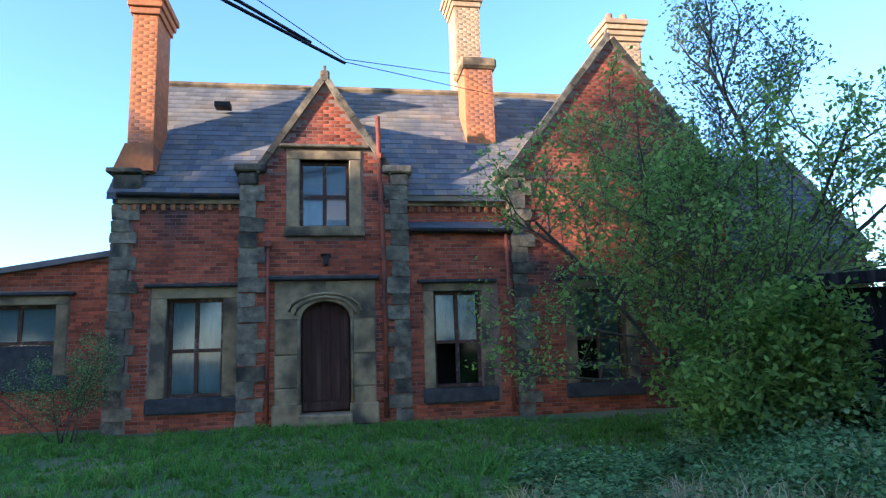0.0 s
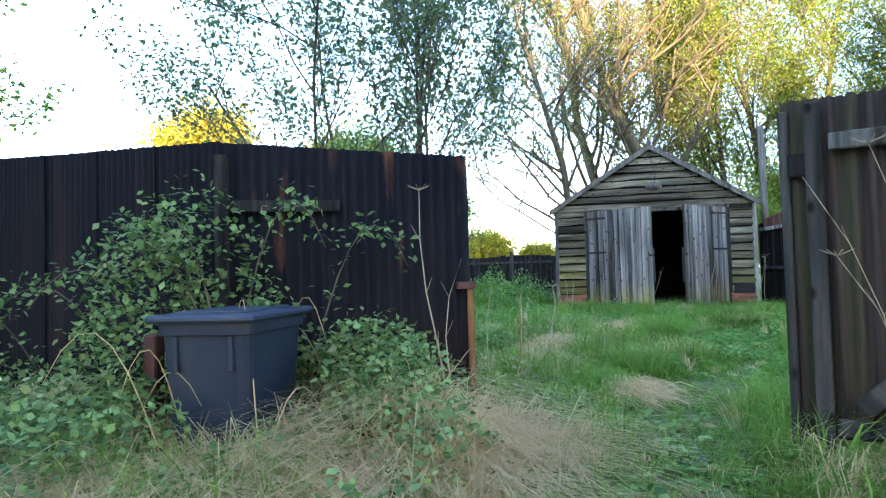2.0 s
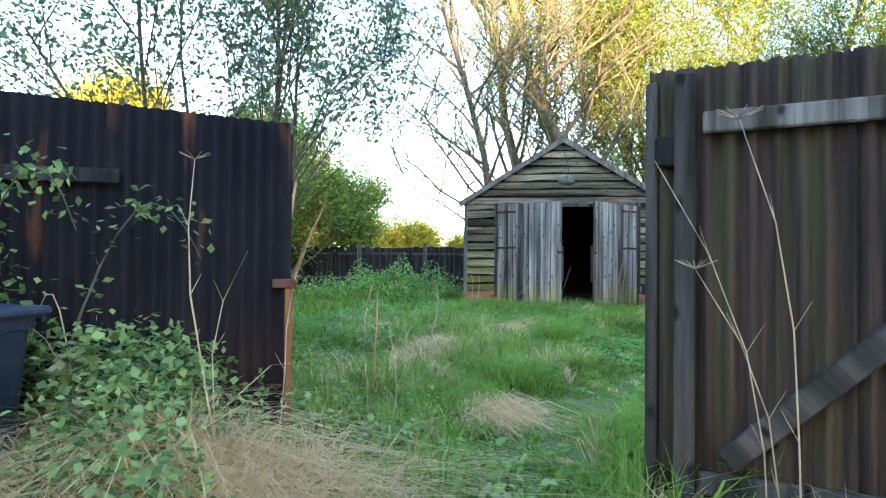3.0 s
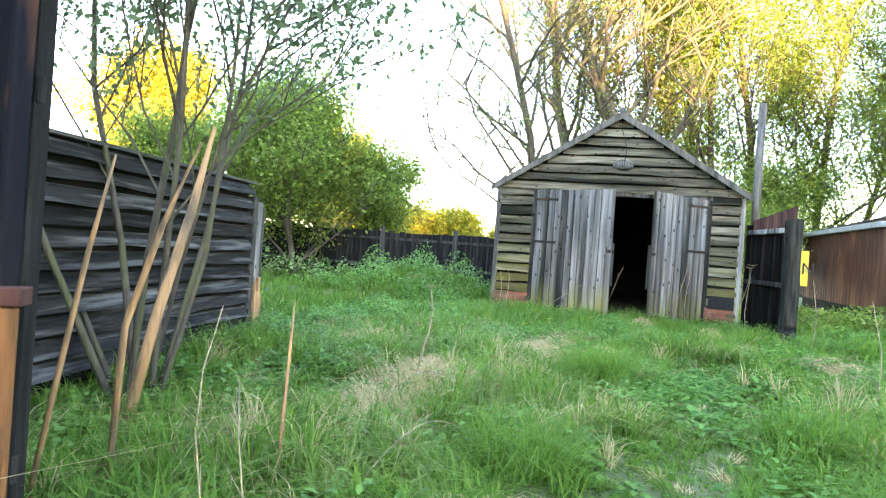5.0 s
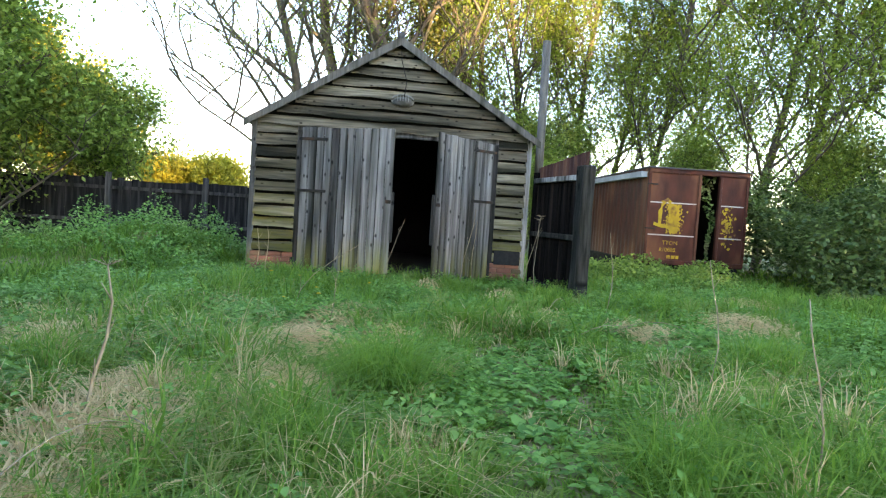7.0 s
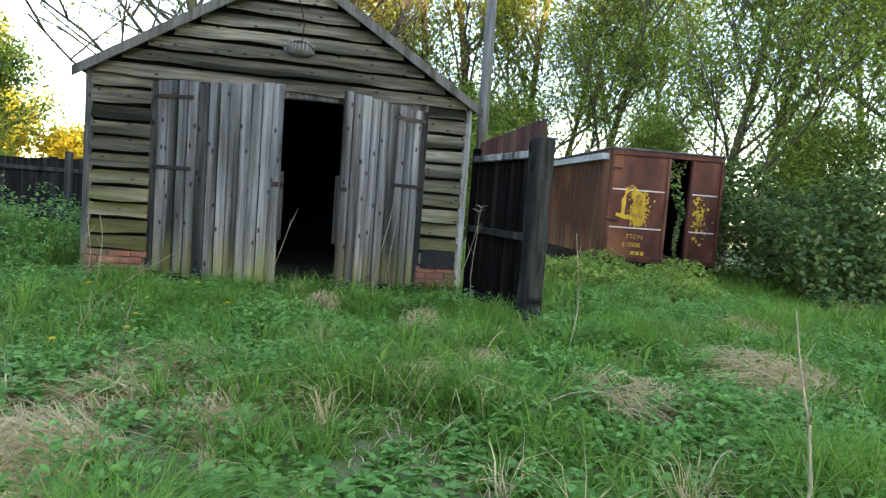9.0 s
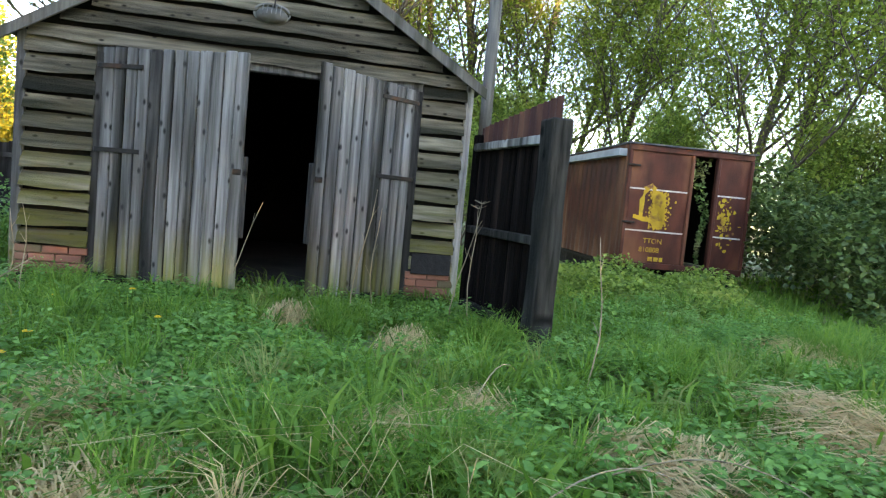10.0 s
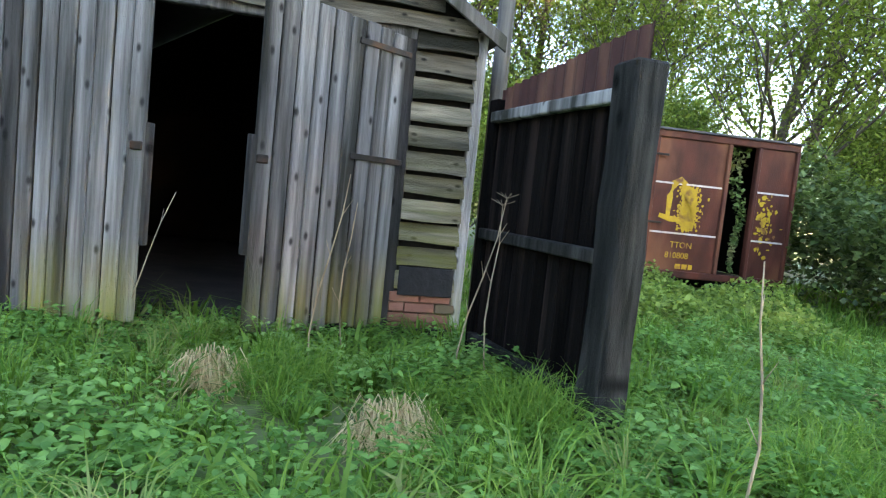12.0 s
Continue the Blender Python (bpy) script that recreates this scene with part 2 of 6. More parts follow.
M_EARTH = surface("turf_soil", (0.085, 0.15, 0.04), (0.12, 0.13, 0.06), (0.22, 0.18, 0.10), 3, 0.5, 1.0, bump=0.5, fine=20)
# concrete darkened far below its own tone, for the shade indoors
M_CONCRETE = surface("shade_dark_concrete_floor", (0.05, 0.043, 0.038), (0.03, 0.026, 0.024), (0.018, 0.016, 0.015), 5, 1.2)
M_GRASS = foliage("grass_blade", (0.075, 0.19, 0.026), (0.20, 0.35, 0.05), (0.30, 0.31, 0.11), 0.5, 0.55, 2.0, 0.3)
M_TUFT = foliage("tuft_blade", (0.10, 0.25, 0.036), (0.27, 0.44, 0.075), (0.36, 0.39, 0.14), 0.55, 0.5, 1.4, 0.3)
M_STRAW = foliage("dry_grass", (0.84, 0.64, 0.37), (0.56, 0.41, 0.215), None, 0.5)
M_WEED = foliage("nettle_leaf", (0.075, 0.21, 0.04), (0.24, 0.46, 0.11), (0.26, 0.44, 0.13), 0.45, 0.42, 1.2)
M_BRAMBLE = foliage("bramble_leaf", (0.035, 0.09, 0.024), (0.30, 0.45, 0.16), (0.34, 0.33, 0.16), 0.45, 0.45, 1.5, 0.3)
# golden sunlight on the ivied trunks is mixed into the yellower leaf tone
M_IVY = foliage("sun_gilded_ivy_leaf", (0.05, 0.075, 0.018), (0.15, 0.145, 0.03), None, 0.3, 0.45)
M_LEAF = foliage("spring_leaf", (0.115, 0.18, 0.026), (0.25, 0.33, 0.055), None, 0.55)
M_SHRUBLEAF = foliage("fresh_shrub_leaf", (0.14, 0.23, 0.045), (0.38, 0.52, 0.13), None, 0.55)
M_HEDGELEAF = foliage("hawthorn_leaf", (0.09, 0.17, 0.03), (0.30, 0.42, 0.085), (0.36, 0.40, 0.08), 0.5, 0.5, 0.8, 0.25)
M_BANKLEAF = foliage("dark_ivy_leaf", (0.03, 0.07, 0.018), (0.15, 0.22, 0.06), (0.20, 0.25, 0.08), 0.35, 0.4, 1.1, 0.3)
M_BLUELEAF = foliage("grey_green_leaf", (0.10, 0.16, 0.08), (0.19, 0.26, 0.13), None, 0.5)
# the low sun's gold on far foliage is put into this leaf colour
M_GOLDLEAF = foliage("sun_gold_leaf", (0.27, 0.27, 0.03), (0.42, 0.38, 0.05), None, 0.5)
M_PETAL = surface("dandelion_petal", (0.80, 0.52, 0.01), (0.70, 0.42, 0.01), None, 20, 4, 0.7)


def glass(name, tint, rough=0.05):
    m = bpy.data.materials.new(name)
    m.use_nodes = True
    n, l = m.node_tree.nodes, m.node_tree.links
    gl, tp, ms, fr = n.new("ShaderNodeBsdfGlossy"), n.new("ShaderNodeBsdfTransparent"), n.new("ShaderNodeMixShader"), n.new("ShaderNodeFresnel")
    gl.inputs["Roughness"].default_value = rough
    tp.inputs[0].default_value = (*tint, 1)
    fr.inputs[0].default_value = 1.6
    l.new(fr.outputs[0], ms.inputs[0])
    l.new(tp.outputs[0], ms.inputs[1])
    l.new(gl.outputs[0], ms.inputs[2])
    l.new(ms.outputs[0], n["Material Output"].inputs[0])
    return m


M_GLASS = glass("old_window_glass", (0.75, 0.8, 0.8))

# ---- building helpers ----


def part(name, bm, material, parent=None, label="", m=None, smooth=False):
    me = bpy.data.meshes.new(name)
    bm.to_mesh(me)
    bm.free()
    me.materials.append(material)
    if smooth:
        me.shade_smooth()
    ob = new(name, me)
    if parent:
        ob.parent = parent
    if m:
        ob.matrix_basis = m
    if label:
        ob["label"] = label
    return ob


def thing(name, m, label, category, group="", kind=""):
    ob = new(name)
    ob.matrix_basis = m
    return tagged(ob, label, category, group, kind)


def box(bm, x0, x1, y0, y1, z0, z1, m=None, bevel=0.0):
    r = bmesh.ops.create_cube(bm, size=1, matrix=Matrix.LocRotScale(((x0 + x1) / 2, (y0 + y1) / 2, (z0 + z1) / 2), None, (x1 - x0, y1 - y0, z1 - z0)))
    if bevel:
        ed = list({e for v in r["verts"] for e in v.link_edges})
        vs = list(bmesh.ops.bevel(bm, geom=ed, offset=bevel, segments=1, affect="EDGES")["verts"])
        r["verts"] = list({v for v in vs if v.is_valid} | {v for v in r["verts"] if v.is_valid})
    if m:
        bmesh.ops.transform(bm, matrix=m, verts=r["verts"])
    return r["verts"]


def boxed(*dims, bevel=0.006, m=None):
    bm = bmesh.new()
    box(bm, *dims, m=m, bevel=bevel)
    return bm


def prism(bm, pts, v0, v1):
    """Extrudes a polygon given in (u, z) from depth v0 to v1."""
    f = [bm.verts.new((u, v0, z)) for u, z in pts]
    b = [bm.verts.new((u, v1, z)) for u, z in pts]
    bm.faces.new(f)
    bm.faces.new(b[::-1])
    k = len(pts)
    for i in range(k):
        bm.faces.new((f[(i + 1) % k], f[i], b[i], b[(i + 1) % k]))
    bmesh.ops.recalc_face_normals(bm, faces=bm.faces[:])
    return bm


def prismed(pts, v0, v1):
    return prism(bmesh.new(), pts, v0, v1)


def holed(bm, u0, u1, z0, z1, holes, v0, v1):
    """A wall in the (u, z) plane with rectangular openings (u0, u1, z0, z1)."""
    us = sorted({u0, u1, *(h[0] for h in holes), *(h[1] for h in holes)})
    zs = sorted({z0, z1, *(h[2] for h in holes), *(h[3] for h in holes)})
    for a, b in zip(us, us[1:]):
        for c, d in zip(zs, zs[1:]):
            mu, mz = (a + b) / 2, (c + d) / 2
            if not any(h[0] < mu < h[1] and h[2] < mz < h[3] for h in holes):
                box(bm, a, b, v0, v1, c, d)
    bmesh.ops.remove_doubles(bm, verts=bm.verts[:], dist=0.0005)
    seen = {}
    for f in bm.faces[:]:
        key = tuple(round(x, 3) for x in f.calc_center_median())
        seen.setdefault(key, []).append(f)
    for fs in seen.values():
        if len(fs) > 1:
            bmesh.ops.delete(bm, geom=fs, context="FACES_ONLY")
    return bm


def tube(bm, pts, radii, sides=6, cap=True):
    rings = []
    pts = [Vector(p) for p in pts]
    for i, p in enumerate(pts):
        d = (pts[min(i + 1, len(pts) - 1)] - pts[max(i - 1, 0)]).normalized()
        a = d.orthogonal().normalized() if abs(d.z) > 0.9 else d.cross(Vector((0, 0, 1))).normalized()
        b = d.cross(a)
        r = radii[i] if isinstance(radii, (list, tuple)) else radii
        rings.append([bm.verts.new(p + (a * math.cos(2 * math.pi * k / sides) + b * math.sin(2 * math.pi * k / sides)) * r) for k in range(sides)])
    for r0, r1 in zip(rings, rings[1:]):
        for k in range(sides):
            bm.faces.new((r0[k], r0[(k + 1) % sides], r1[(k + 1) % sides], r1[k]))
    if cap:
        bm.faces.new(rings[0][::-1])
        bm.faces.new(rings[-1])
    return bm


def roughen(bm, amount, scale=4.0, seed=0.0):
    for v in bm.verts:
        v.co += noise.noise_vector(v.co * scale + Vector((seed, seed, seed))) * amount
    return bm


def fast_mesh(name, V, F, material, parent=None, smooth=False):
    """A mesh from numpy arrays of places (n, 3) and of faces with k corners (m, k)."""
    me = bpy.data.meshes.new(name)
    V, F = np.asarray(V, np.float32), np.asarray(F, np.int32)
    k = F.shape[1]
    me.vertices.add(len(V))
    me.vertices.foreach_set("co", V.ravel())
    me.loops.add(F.size)
    me.loops.foreach_set("vertex_index", F.ravel())
    me.polygons.add(len(F))
    me.polygons.foreach_set("loop_start", np.arange(0, F.size, k, dtype=np.int32))
    me.polygons.foreach_set("loop_total", np.full(len(F), k, np.int32))
    me.update(calc_edges=True)
    me.materials.append(material)
    if smooth:
        me.shade_smooth()
    ob = new(name, me)
    if parent:
        ob.parent = parent
    return ob


rng = np.random.default_rng(7)


def leaves(P, size, flat=0.5, narrow=0.55):
    """Leaves at places P: two triangles each, folded along the midrib; flat: how level they lie."""
    n = len(P)
    d = rng.normal(size=(n, 3))
    d[:, 2] *= 1 - flat * 0.6
    d[:, 2] -= 0.25
    d /= np.linalg.norm(d, axis=1, keepdims=True)
    up = rng.normal(size=(n, 3)) * (1.05 - flat) + np.array([0, 0, 1.0])
    side = np.cross(d, up)
    side /= np.linalg.norm(side, axis=1, keepdims=True) + 1e-9
    nor = np.cross(side, d)
    s = (size * rng.uniform(0.6, 1.35, n))[:, None]
    base = P - d * s * 0.5
    tip = P + d * s * 0.5
    mid = P - nor * s * 0.08
    le = P - d * s * 0.06 + side * s * narrow * 0.5 + nor * s * 0.06
    ri = P - d * s * 0.06 - side * s * narrow * 0.5 + nor * s * 0.06
    V = np.stack([base, le, tip, ri], 1).reshape(-1, 3)
    i = np.arange(n)[:, None] * 4
    F = np.concatenate([np.hstack([i, i + 2, i + 1]), np.hstack([i, i + 3, i + 2])], 0)
    return V, F


def blades(P, h, w, lean, curl=0.6):
    """Grass blades at places P: tapered, bent, three triangles each."""
    n = len(P)
    a = rng.uniform(0, 2 * np.pi, n)
    out = np.stack([np.cos(a), np.sin(a), np.zeros(n)], 1)
    b = a + rng.normal(0, 0.6, n) + np.pi / 2
    side = np.stack([np.cos(b), np.sin(b), np.zeros(n)], 1)
    hh, ww = (h * rng.uniform(0.5, 1.3, n))[:, None], (w * rng.uniform(0.6, 1.3, n))[:, None]
    ln = (lean * rng.uniform(0.2, 1.6, n))[:, None]
    up = np.array([0, 0, 1.0])
    m = P + (up * 0.6 + out * ln * 0.35) * hh
    t = P + (up * (1.0 - 0.35 * np.minimum(ln, 2)) + out * ln * (0.6 + curl)) * hh
    V = np.stack([P - side * ww, P + side * ww, m - side * ww * 0.8, m + side * ww * 0.8, t], 1).reshape(-1, 3)
    i = np.arange(n)[:, None] * 5
    F = np.concatenate([np.hstack([i, i + 1, i + 3]), np.hstack([i, i + 3, i + 2]), np.hstack([i + 2, i + 3, i + 4])], 0)
    return V, F


def join(*pairs):
    V, F, k = [], [], 0
    for v, f in pairs:
        V.append(v)
        F.append(f + k)
        k += len(v)
    return np.concatenate(V), np.concatenate(F)


def value_noise(x, y, s, seed=0.0):
    return (np.sin(x * s * 1.7 + seed + 1.3 * np.sin(y * s * 1.1 + seed)) + np.sin(y * s * 1.9 + 2.1 * seed + 1.7 * np.sin(x * s * 0.8))) * 0.25 + 0.5


def ground_z(x, y):
    """Height of the turf: level by the house, a slight rise to the shed, a mound behind it."""
    x, y = np.asarray(x, float), np.asarray(y, float)
    k = np.clip((x - 4) / 11, 0, 1)
    z = -0.1 + 0.2 * k * k * (3 - 2 * k)
    z = z + 0.5 * np.exp(-(((x - 17.0) / 1.6) ** 2 + ((y - 5.0) / 1.2) ** 2))
    z = z + 0.05 * np.exp(-(((x - 4.3) / 0.8) ** 2 + ((y - 2.0) / 0.6) ** 2)) + 0.17 * np.exp(-(((x - 4.95) / 0.65) ** 2 + ((y - 1.5) / 0.45) ** 2))
    near = np.exp(-((x / 40) ** 2 + (y / 40) ** 2))
    return z + (0.05 * (value_noise(x, y, 0.9, 1.0) - 0.5) + 0.03 * (value_noise(x, y, 2.6, 4.0) - 0.5)) * near

# ---- ground: one sheet to the horizon ----
gx = np.unique(np.concatenate([np.linspace(-400, -30, 14), np.linspace(-30, 40, 141), np.linspace(40, 500, 16)]))
gy = np.unique(np.concatenate([np.linspace(-400, -25, 14), np.linspace(-25, 35, 121), np.linspace(35, 500, 16)]))
X, Y = np.meshgrid(gx, gy)
nx, ny = len(gx), len(gy)
ii = (np.arange(ny - 1)[:, None] * nx + np.arange(nx - 1)[None, :]).ravel()[:, None]
ground = fast_mesh("ground", np.stack([X.ravel(), Y.ravel(), ground_z(X, Y).ravel()], 1), np.hstack([ii, ii + 1, ii + nx + 1, ii + nx]), M_EARTH, smooth=True)
tagged(ground, "overgrown turf ground with bare soil patches", "ground", kind="structure")

# ---- the house: local u along the front, v into it ----
HOUSE = pose(-2.35, 12.6, 0, 0, 0, 9.5)
house = thing("house", HOUSE, "derelict red brick house with stone quoins and slate roof", "house")
bricks = []


def brick_rows(out, u0, u1, z0, z1, inside, face, holes=(), bl=0.225, bh=0.075):
    """Bricks in stretcher bond over u0..u1, z0..z1 where inside(u, z) holds. face(u, z, depth) gives the place."""
    row, z = 0, z0
    while z + bh * 0.7 < z1:
        u = u0 - (bl / 2 if row % 2 else 0)
        while u < u1:
            a, b = max(u, u0), min(u + bl, u1)
            cz = z + bh / 2
            for h in holes:
                if h[2] - 0.02 < cz < h[3] + 0.02:
                    if h[0] <= a < h[1]:
                        a = h[1]
                    if h[0] < b <= h[1]:
                        b = h[0]
            if b - a > 0.04 and inside((a + b) / 2, cz):
                out.append((face, a + 0.005, b - 0.005, z + 0.005, min(z + bh, z1) - 0.005))
            u += bl
        z += bh
        row += 1


def brick_mesh(rows, name, material, parent):
    V, F = [], []
    for face, a, b, c, d in rows:
        dep = 0.0015 + 0.002 * random.random()
        k = len(V)
        e = 0.004
        V += [face(a, c, 0), face(b, c, 0), face(b, d, 0), face(a, d, 0), face(a + e, c + e, dep), face(b - e, c + e, dep), face(b - e, d - e, dep), face(a + e, d - e, dep)]
        F += [(k + 4, k + 5, k + 6, k + 7), (k, k + 1, k + 5, k + 4), (k + 1, k + 2, k + 6, k + 5), (k + 2, k + 3, k + 7, k + 6), (k + 3, k, k + 4, k + 7)]
    ob = fast_mesh(name, V, F, material, parent)
    ob["kind"] = "stuff"
    return ob


def front(v):
    return lambda u, z, d: (u, v - d, z)


def always(u, z):
    return True


LW, DW, UW, RW = (-3.04, -1.99, 0.51, 2.42), (-0.48, 0.48, 0.12, 2.3), (-0.51, 0.48, 3.78, 5.18), (2.16, 3.14, 0.51, 2.45)
GW = (5.15, 6.25, 0.5, 2.45)
V_MAIN = 0.32
bm = holed(bmesh.new(), -4.1, -1.65, -0.4, 4.42, [LW], V_MAIN, V_MAIN + 0.4)
part("wall", bm, M_MORTAR, house)
part("wall", holed(bmesh.new(), -1.65, 1.65, -0.4, 4.9, [DW, (UW[0], UW[1], UW[2], 4.9)], 0, 0.45), M_MORTAR, house)
for s in (-1, 1):
    pts = [(s * 1.27, 4.9), (s * 0.5, 4.9), (s * 0.5, 5.18), (s * 1.085, 5.18)]
    part("gable_wall", prismed(pts, 0, 0.45), M_MORTAR, house)
part("gable_wall", prismed([(-1.085, 5.18), (1.085, 5.18), (0, 6.85)], 0, 0.45), M_MORTAR, house)
part("wall", holed(bmesh.new(), 1.65, 3.85, -0.4, 3.68, [RW], 0.03, 0.43), M_MORTAR, house)
part("wall", boxed(1.65, 3.85, 0.43, 0.8, 3.6, 4.42, bevel=0), M_MORTAR, house)
G0, G1, GA, GZ = 3.85, 8.85, 6.35, 8.1
part("wall", holed(bmesh.new(), G0, G1, -0.4, 4.9, [GW], 0, 0.45), M_MORTAR, house)
part("gable_wall", prismed([(G0, 4.9), (G1, 4.9), (GA, GZ)], 0.0, 0.45), M_MORTAR, house)
# bodies behind the fronts
part("wall", boxed(-4.1, -3.75, V_MAIN + 0.4, 6, -0.4, 4.42, bevel=0), M_MORTAR, house)
part("wall", boxed(-4.1, 9.0, 5.6, 6, -0.4, 4.42, bevel=0), M_MORTAR, house)
part("wall", boxed(8.5, 8.85, 0.45, 5.6, -0.4, 4.9, bevel=0), M_MORTAR, house)
# room floors and wall carry interior shade in their colour
part("room_floor", boxed(-3.75, 8.5, 0.5, 5.6, -0.1, 0.05, bevel=0), M_ROOMSHADE, house)
part("room_wall", boxed(-3.75, 8.5, 2.4, 2.5, 0.05, 4.42, bevel=0), M_ROOMSHADE, house)
part("upper_floor", boxed(-3.75, 8.5, 0.5, 2.4, 2.9, 3.05, bevel=0), M_ROOMSHADE, house)

fl = front(0.0)
brick_rows(bricks, -1.65, 1.65, -0.1, 4.9, always, fl, [(-0.97, 0.97, -1, 2.72), (-0.77, 0.77, 3.55, 5.45)])
brick_rows(bricks, -1.27, 1.27, 4.9, 6.85, lambda u, z: abs(u) * 1.54 + z < 6.72, fl, [(-0.77, 0.77, 3.55, 5.45)])
brick_rows(bricks, -3.72, -1.65, -0.1, 4.3, always, front(V_MAIN), [(-3.36, -1.78, 0.22, 2.64)])
brick_rows(bricks, 1.65, 3.85, -0.1, 3.66, always, front(0.03), [(1.95, 3.5, 0.22, 2.66)])
brick_rows(bricks, 1.65, 3.85, 3.95, 4.38, always, front(0.43))
brick_rows(bricks, G0, G1, -0.1, 4.9, always, fl, [(4.95, 6.45, 0.25, 2.66)])
brick_rows(bricks, G0, G1, 4.9, GZ, lambda u, z: abs(u - GA) * 1.28 + z < GZ - 0.15, fl)


def quoins(u, side, z0, z1, v):
    z, i = z0, 0
    while z < z1 - 0.05:
        h = random.uniform(0.22, 0.34)
        w = (0.50 if i % 2 else 0.34) + random.uniform(-0.03, 0.03)
        bm = bmesh.new()
        a, b = (u, u + w) if side > 0 else (u - w, u)
        box(bm, a, b, v - 0.045 - 0.02 * random.random(), v + 0.1, z + 0.006, min(z + h, z1) - 0.006)
        bmesh.ops.subdivide_edges(bm, edges=bm.edges[:], cuts=2, use_grid_fill=True)
        roughen(bm, 0.034, 6, i * 1.7 + u)
        part("quoin_stone", bm, M_QUOIN, house)
        z += h
        i += 1


quoins(-1.67, 1, -0.1, 4.88, 0.0)
quoins(1.67, -1, -0.1, 4.88, 0.0)
quoins(-4.12, 1, -0.1, 4.95, V_MAIN)
quoins(3.83, 1, -0.1, 4.88, 0.0)


def window(op, v, wid, hood=True, sill_mat=None, tinted_panes=(), broken=()):
    """Stone surround, hood mould, sill and a four-light sash set in the opening op."""
    a, b, c, d = op
    w = new("window")
    w.parent = house
    g = 0.03
    part("jamb_stone", boxed(a - wid, a, v - g, v + 0.26, c, d, bevel=0.02), M_STONE, w)
    part("jamb_stone", boxed(b, b + wid, v - g, v + 0.26, c, d, bevel=0.02), M_STONE, w)
    part("lintel_stone", boxed(a - wid, b + wid, v - g, v + 0.22, d, d + wid * 0.75, bevel=0.012), M_STONE, w)
    if hood:
        part("hood_mould", boxed(a - wid - 0.12, b + wid + 0.12, v - 0.14, v + 0.02, d + wid * 0.75, d + wid * 0.75 + 0.07, bevel=0.02), M_DARKSTONE, w)
    part("sill", boxed(a - wid - 0.04, b + wid + 0.06, v - 0.11, v + 0.2, c - 0.28 if sill_mat else c - 0.2, c, bevel=0.02), sill_mat or M_STONE, w)
    f = bmesh.new()
    t, vs = 0.065, v + 0.19
    mu, mz = (a + b) / 2, c + (d - c) * 0.47
    for q in ((a, a + t, c, d), (b - t, b, c, d), (a + t, b - t, c, c + 0.07), (a + t, b - t, d - t, d), (a + t, b - t, mz - 0.035, mz + 0.035), (mu - 0.04, mu + 0.04, c + 0.07, mz - 0.035), (mu - 0.04, mu + 0.04, mz + 0.035, d - t)):
        box(f, q[0], q[1], vs, vs + 0.06, q[2], q[3], bevel=0.006)
    part("sash_frame", f, M_SASH, w)
    lights = [(a + t, mu - 0.03, mz + 0.03, d - t), (mu + 0.03, b - t, mz + 0.03, d - t), (a + t, mu - 0.03, c + 0.07, mz - 0.03), (mu + 0.03, b - t, c + 0.07, mz - 0.03)]
    for i, q in enumerate(lights):
        if i not in broken:
            part("pane", boxed(q[0] - 0.008, q[1] + 0.008, vs + 0.028, vs + 0.033, q[2] - 0.008, q[3] + 0.008, bevel=0), M_GLASS, w)
        # pale sheet behind the pane, for curtains and for painted sky reflections
        if i in tinted_panes:
            part("blind", boxed(q[0], q[1], vs + 0.08, vs + 0.086, q[2], q[3], bevel=0), M_PANETINT, w)
    return w


window(LW, V_MAIN, 0.29, sill_mat=M_DARKSTONE, tinted_panes=(0, 1, 2, 3))
# lower left sheet of the upper window stands in for a sky reflection
window(UW, 0.0, 0.25, hood=False, tinted_panes=(2,))
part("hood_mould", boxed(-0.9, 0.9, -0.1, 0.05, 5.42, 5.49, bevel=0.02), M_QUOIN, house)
window(RW, 0.03, 0.22, sill_mat=M_DARKSTONE, tinted_panes=(0, 1), broken=(2,))
window(GW, 0.0, 0.25, sill_mat=M_DARKSTONE, tinted_panes=(0, 1, 3))

# door with its four-centred stone arch
porch = new("door_surround")
porch.parent = house
arch = [(-0.48, 1.95), (-0.44, 2.08), (-0.34, 2.19), (-0.18, 2.27), (0, 2.3), (0.18, 2.27), (0.34, 2.19), (0.44, 2.08), (0.48, 1.95)]
part("arch_stone", prismed([(-0.97, 1.95), *arch[:5], (0, 2.68), (-0.97, 2.68)], -0.05, 0.3), M_STONE, porch)
part("arch_stone", prismed([(0.97, 1.95), *arch[:3:-1], (0, 2.68), (0.97, 2.68)], -0.05, 0.3), M_STONE, porch)
for s in (-1, 1):
    for z0, z1 in ((-0.1, 0.62), (0.63, 1.25), (1.26, 1.95)):
        a, b = sorted((s * 0.48, s * 0.97))
        part("jamb_stone", boxed(a, b, -0.05, 0.3, z0, z1, bevel=0.02), M_STONE, porch)
    a, b = sorted((s * 0.46, s * 1.02))
    part("plinth_stone", boxed(a, b, -0.09, 0.25, -0.1, 0.32, bevel=0.03), M_STONE, porch)
bm = bmesh.new()
tube(bm, [(u * 1.22, -0.06, z + 0.07) for u, z in arch], 0.035, 6)
tube(bm, [(u * 1.45, -0.06, z + 0.14) for u, z in arch], 0.03, 6)
tube(bm, [(u * 1.06, 0.03, z + 0.02) for u, z in arch], 0.03, 6)
part("arch_moulding", bm, M_STONE, porch, smooth=True)
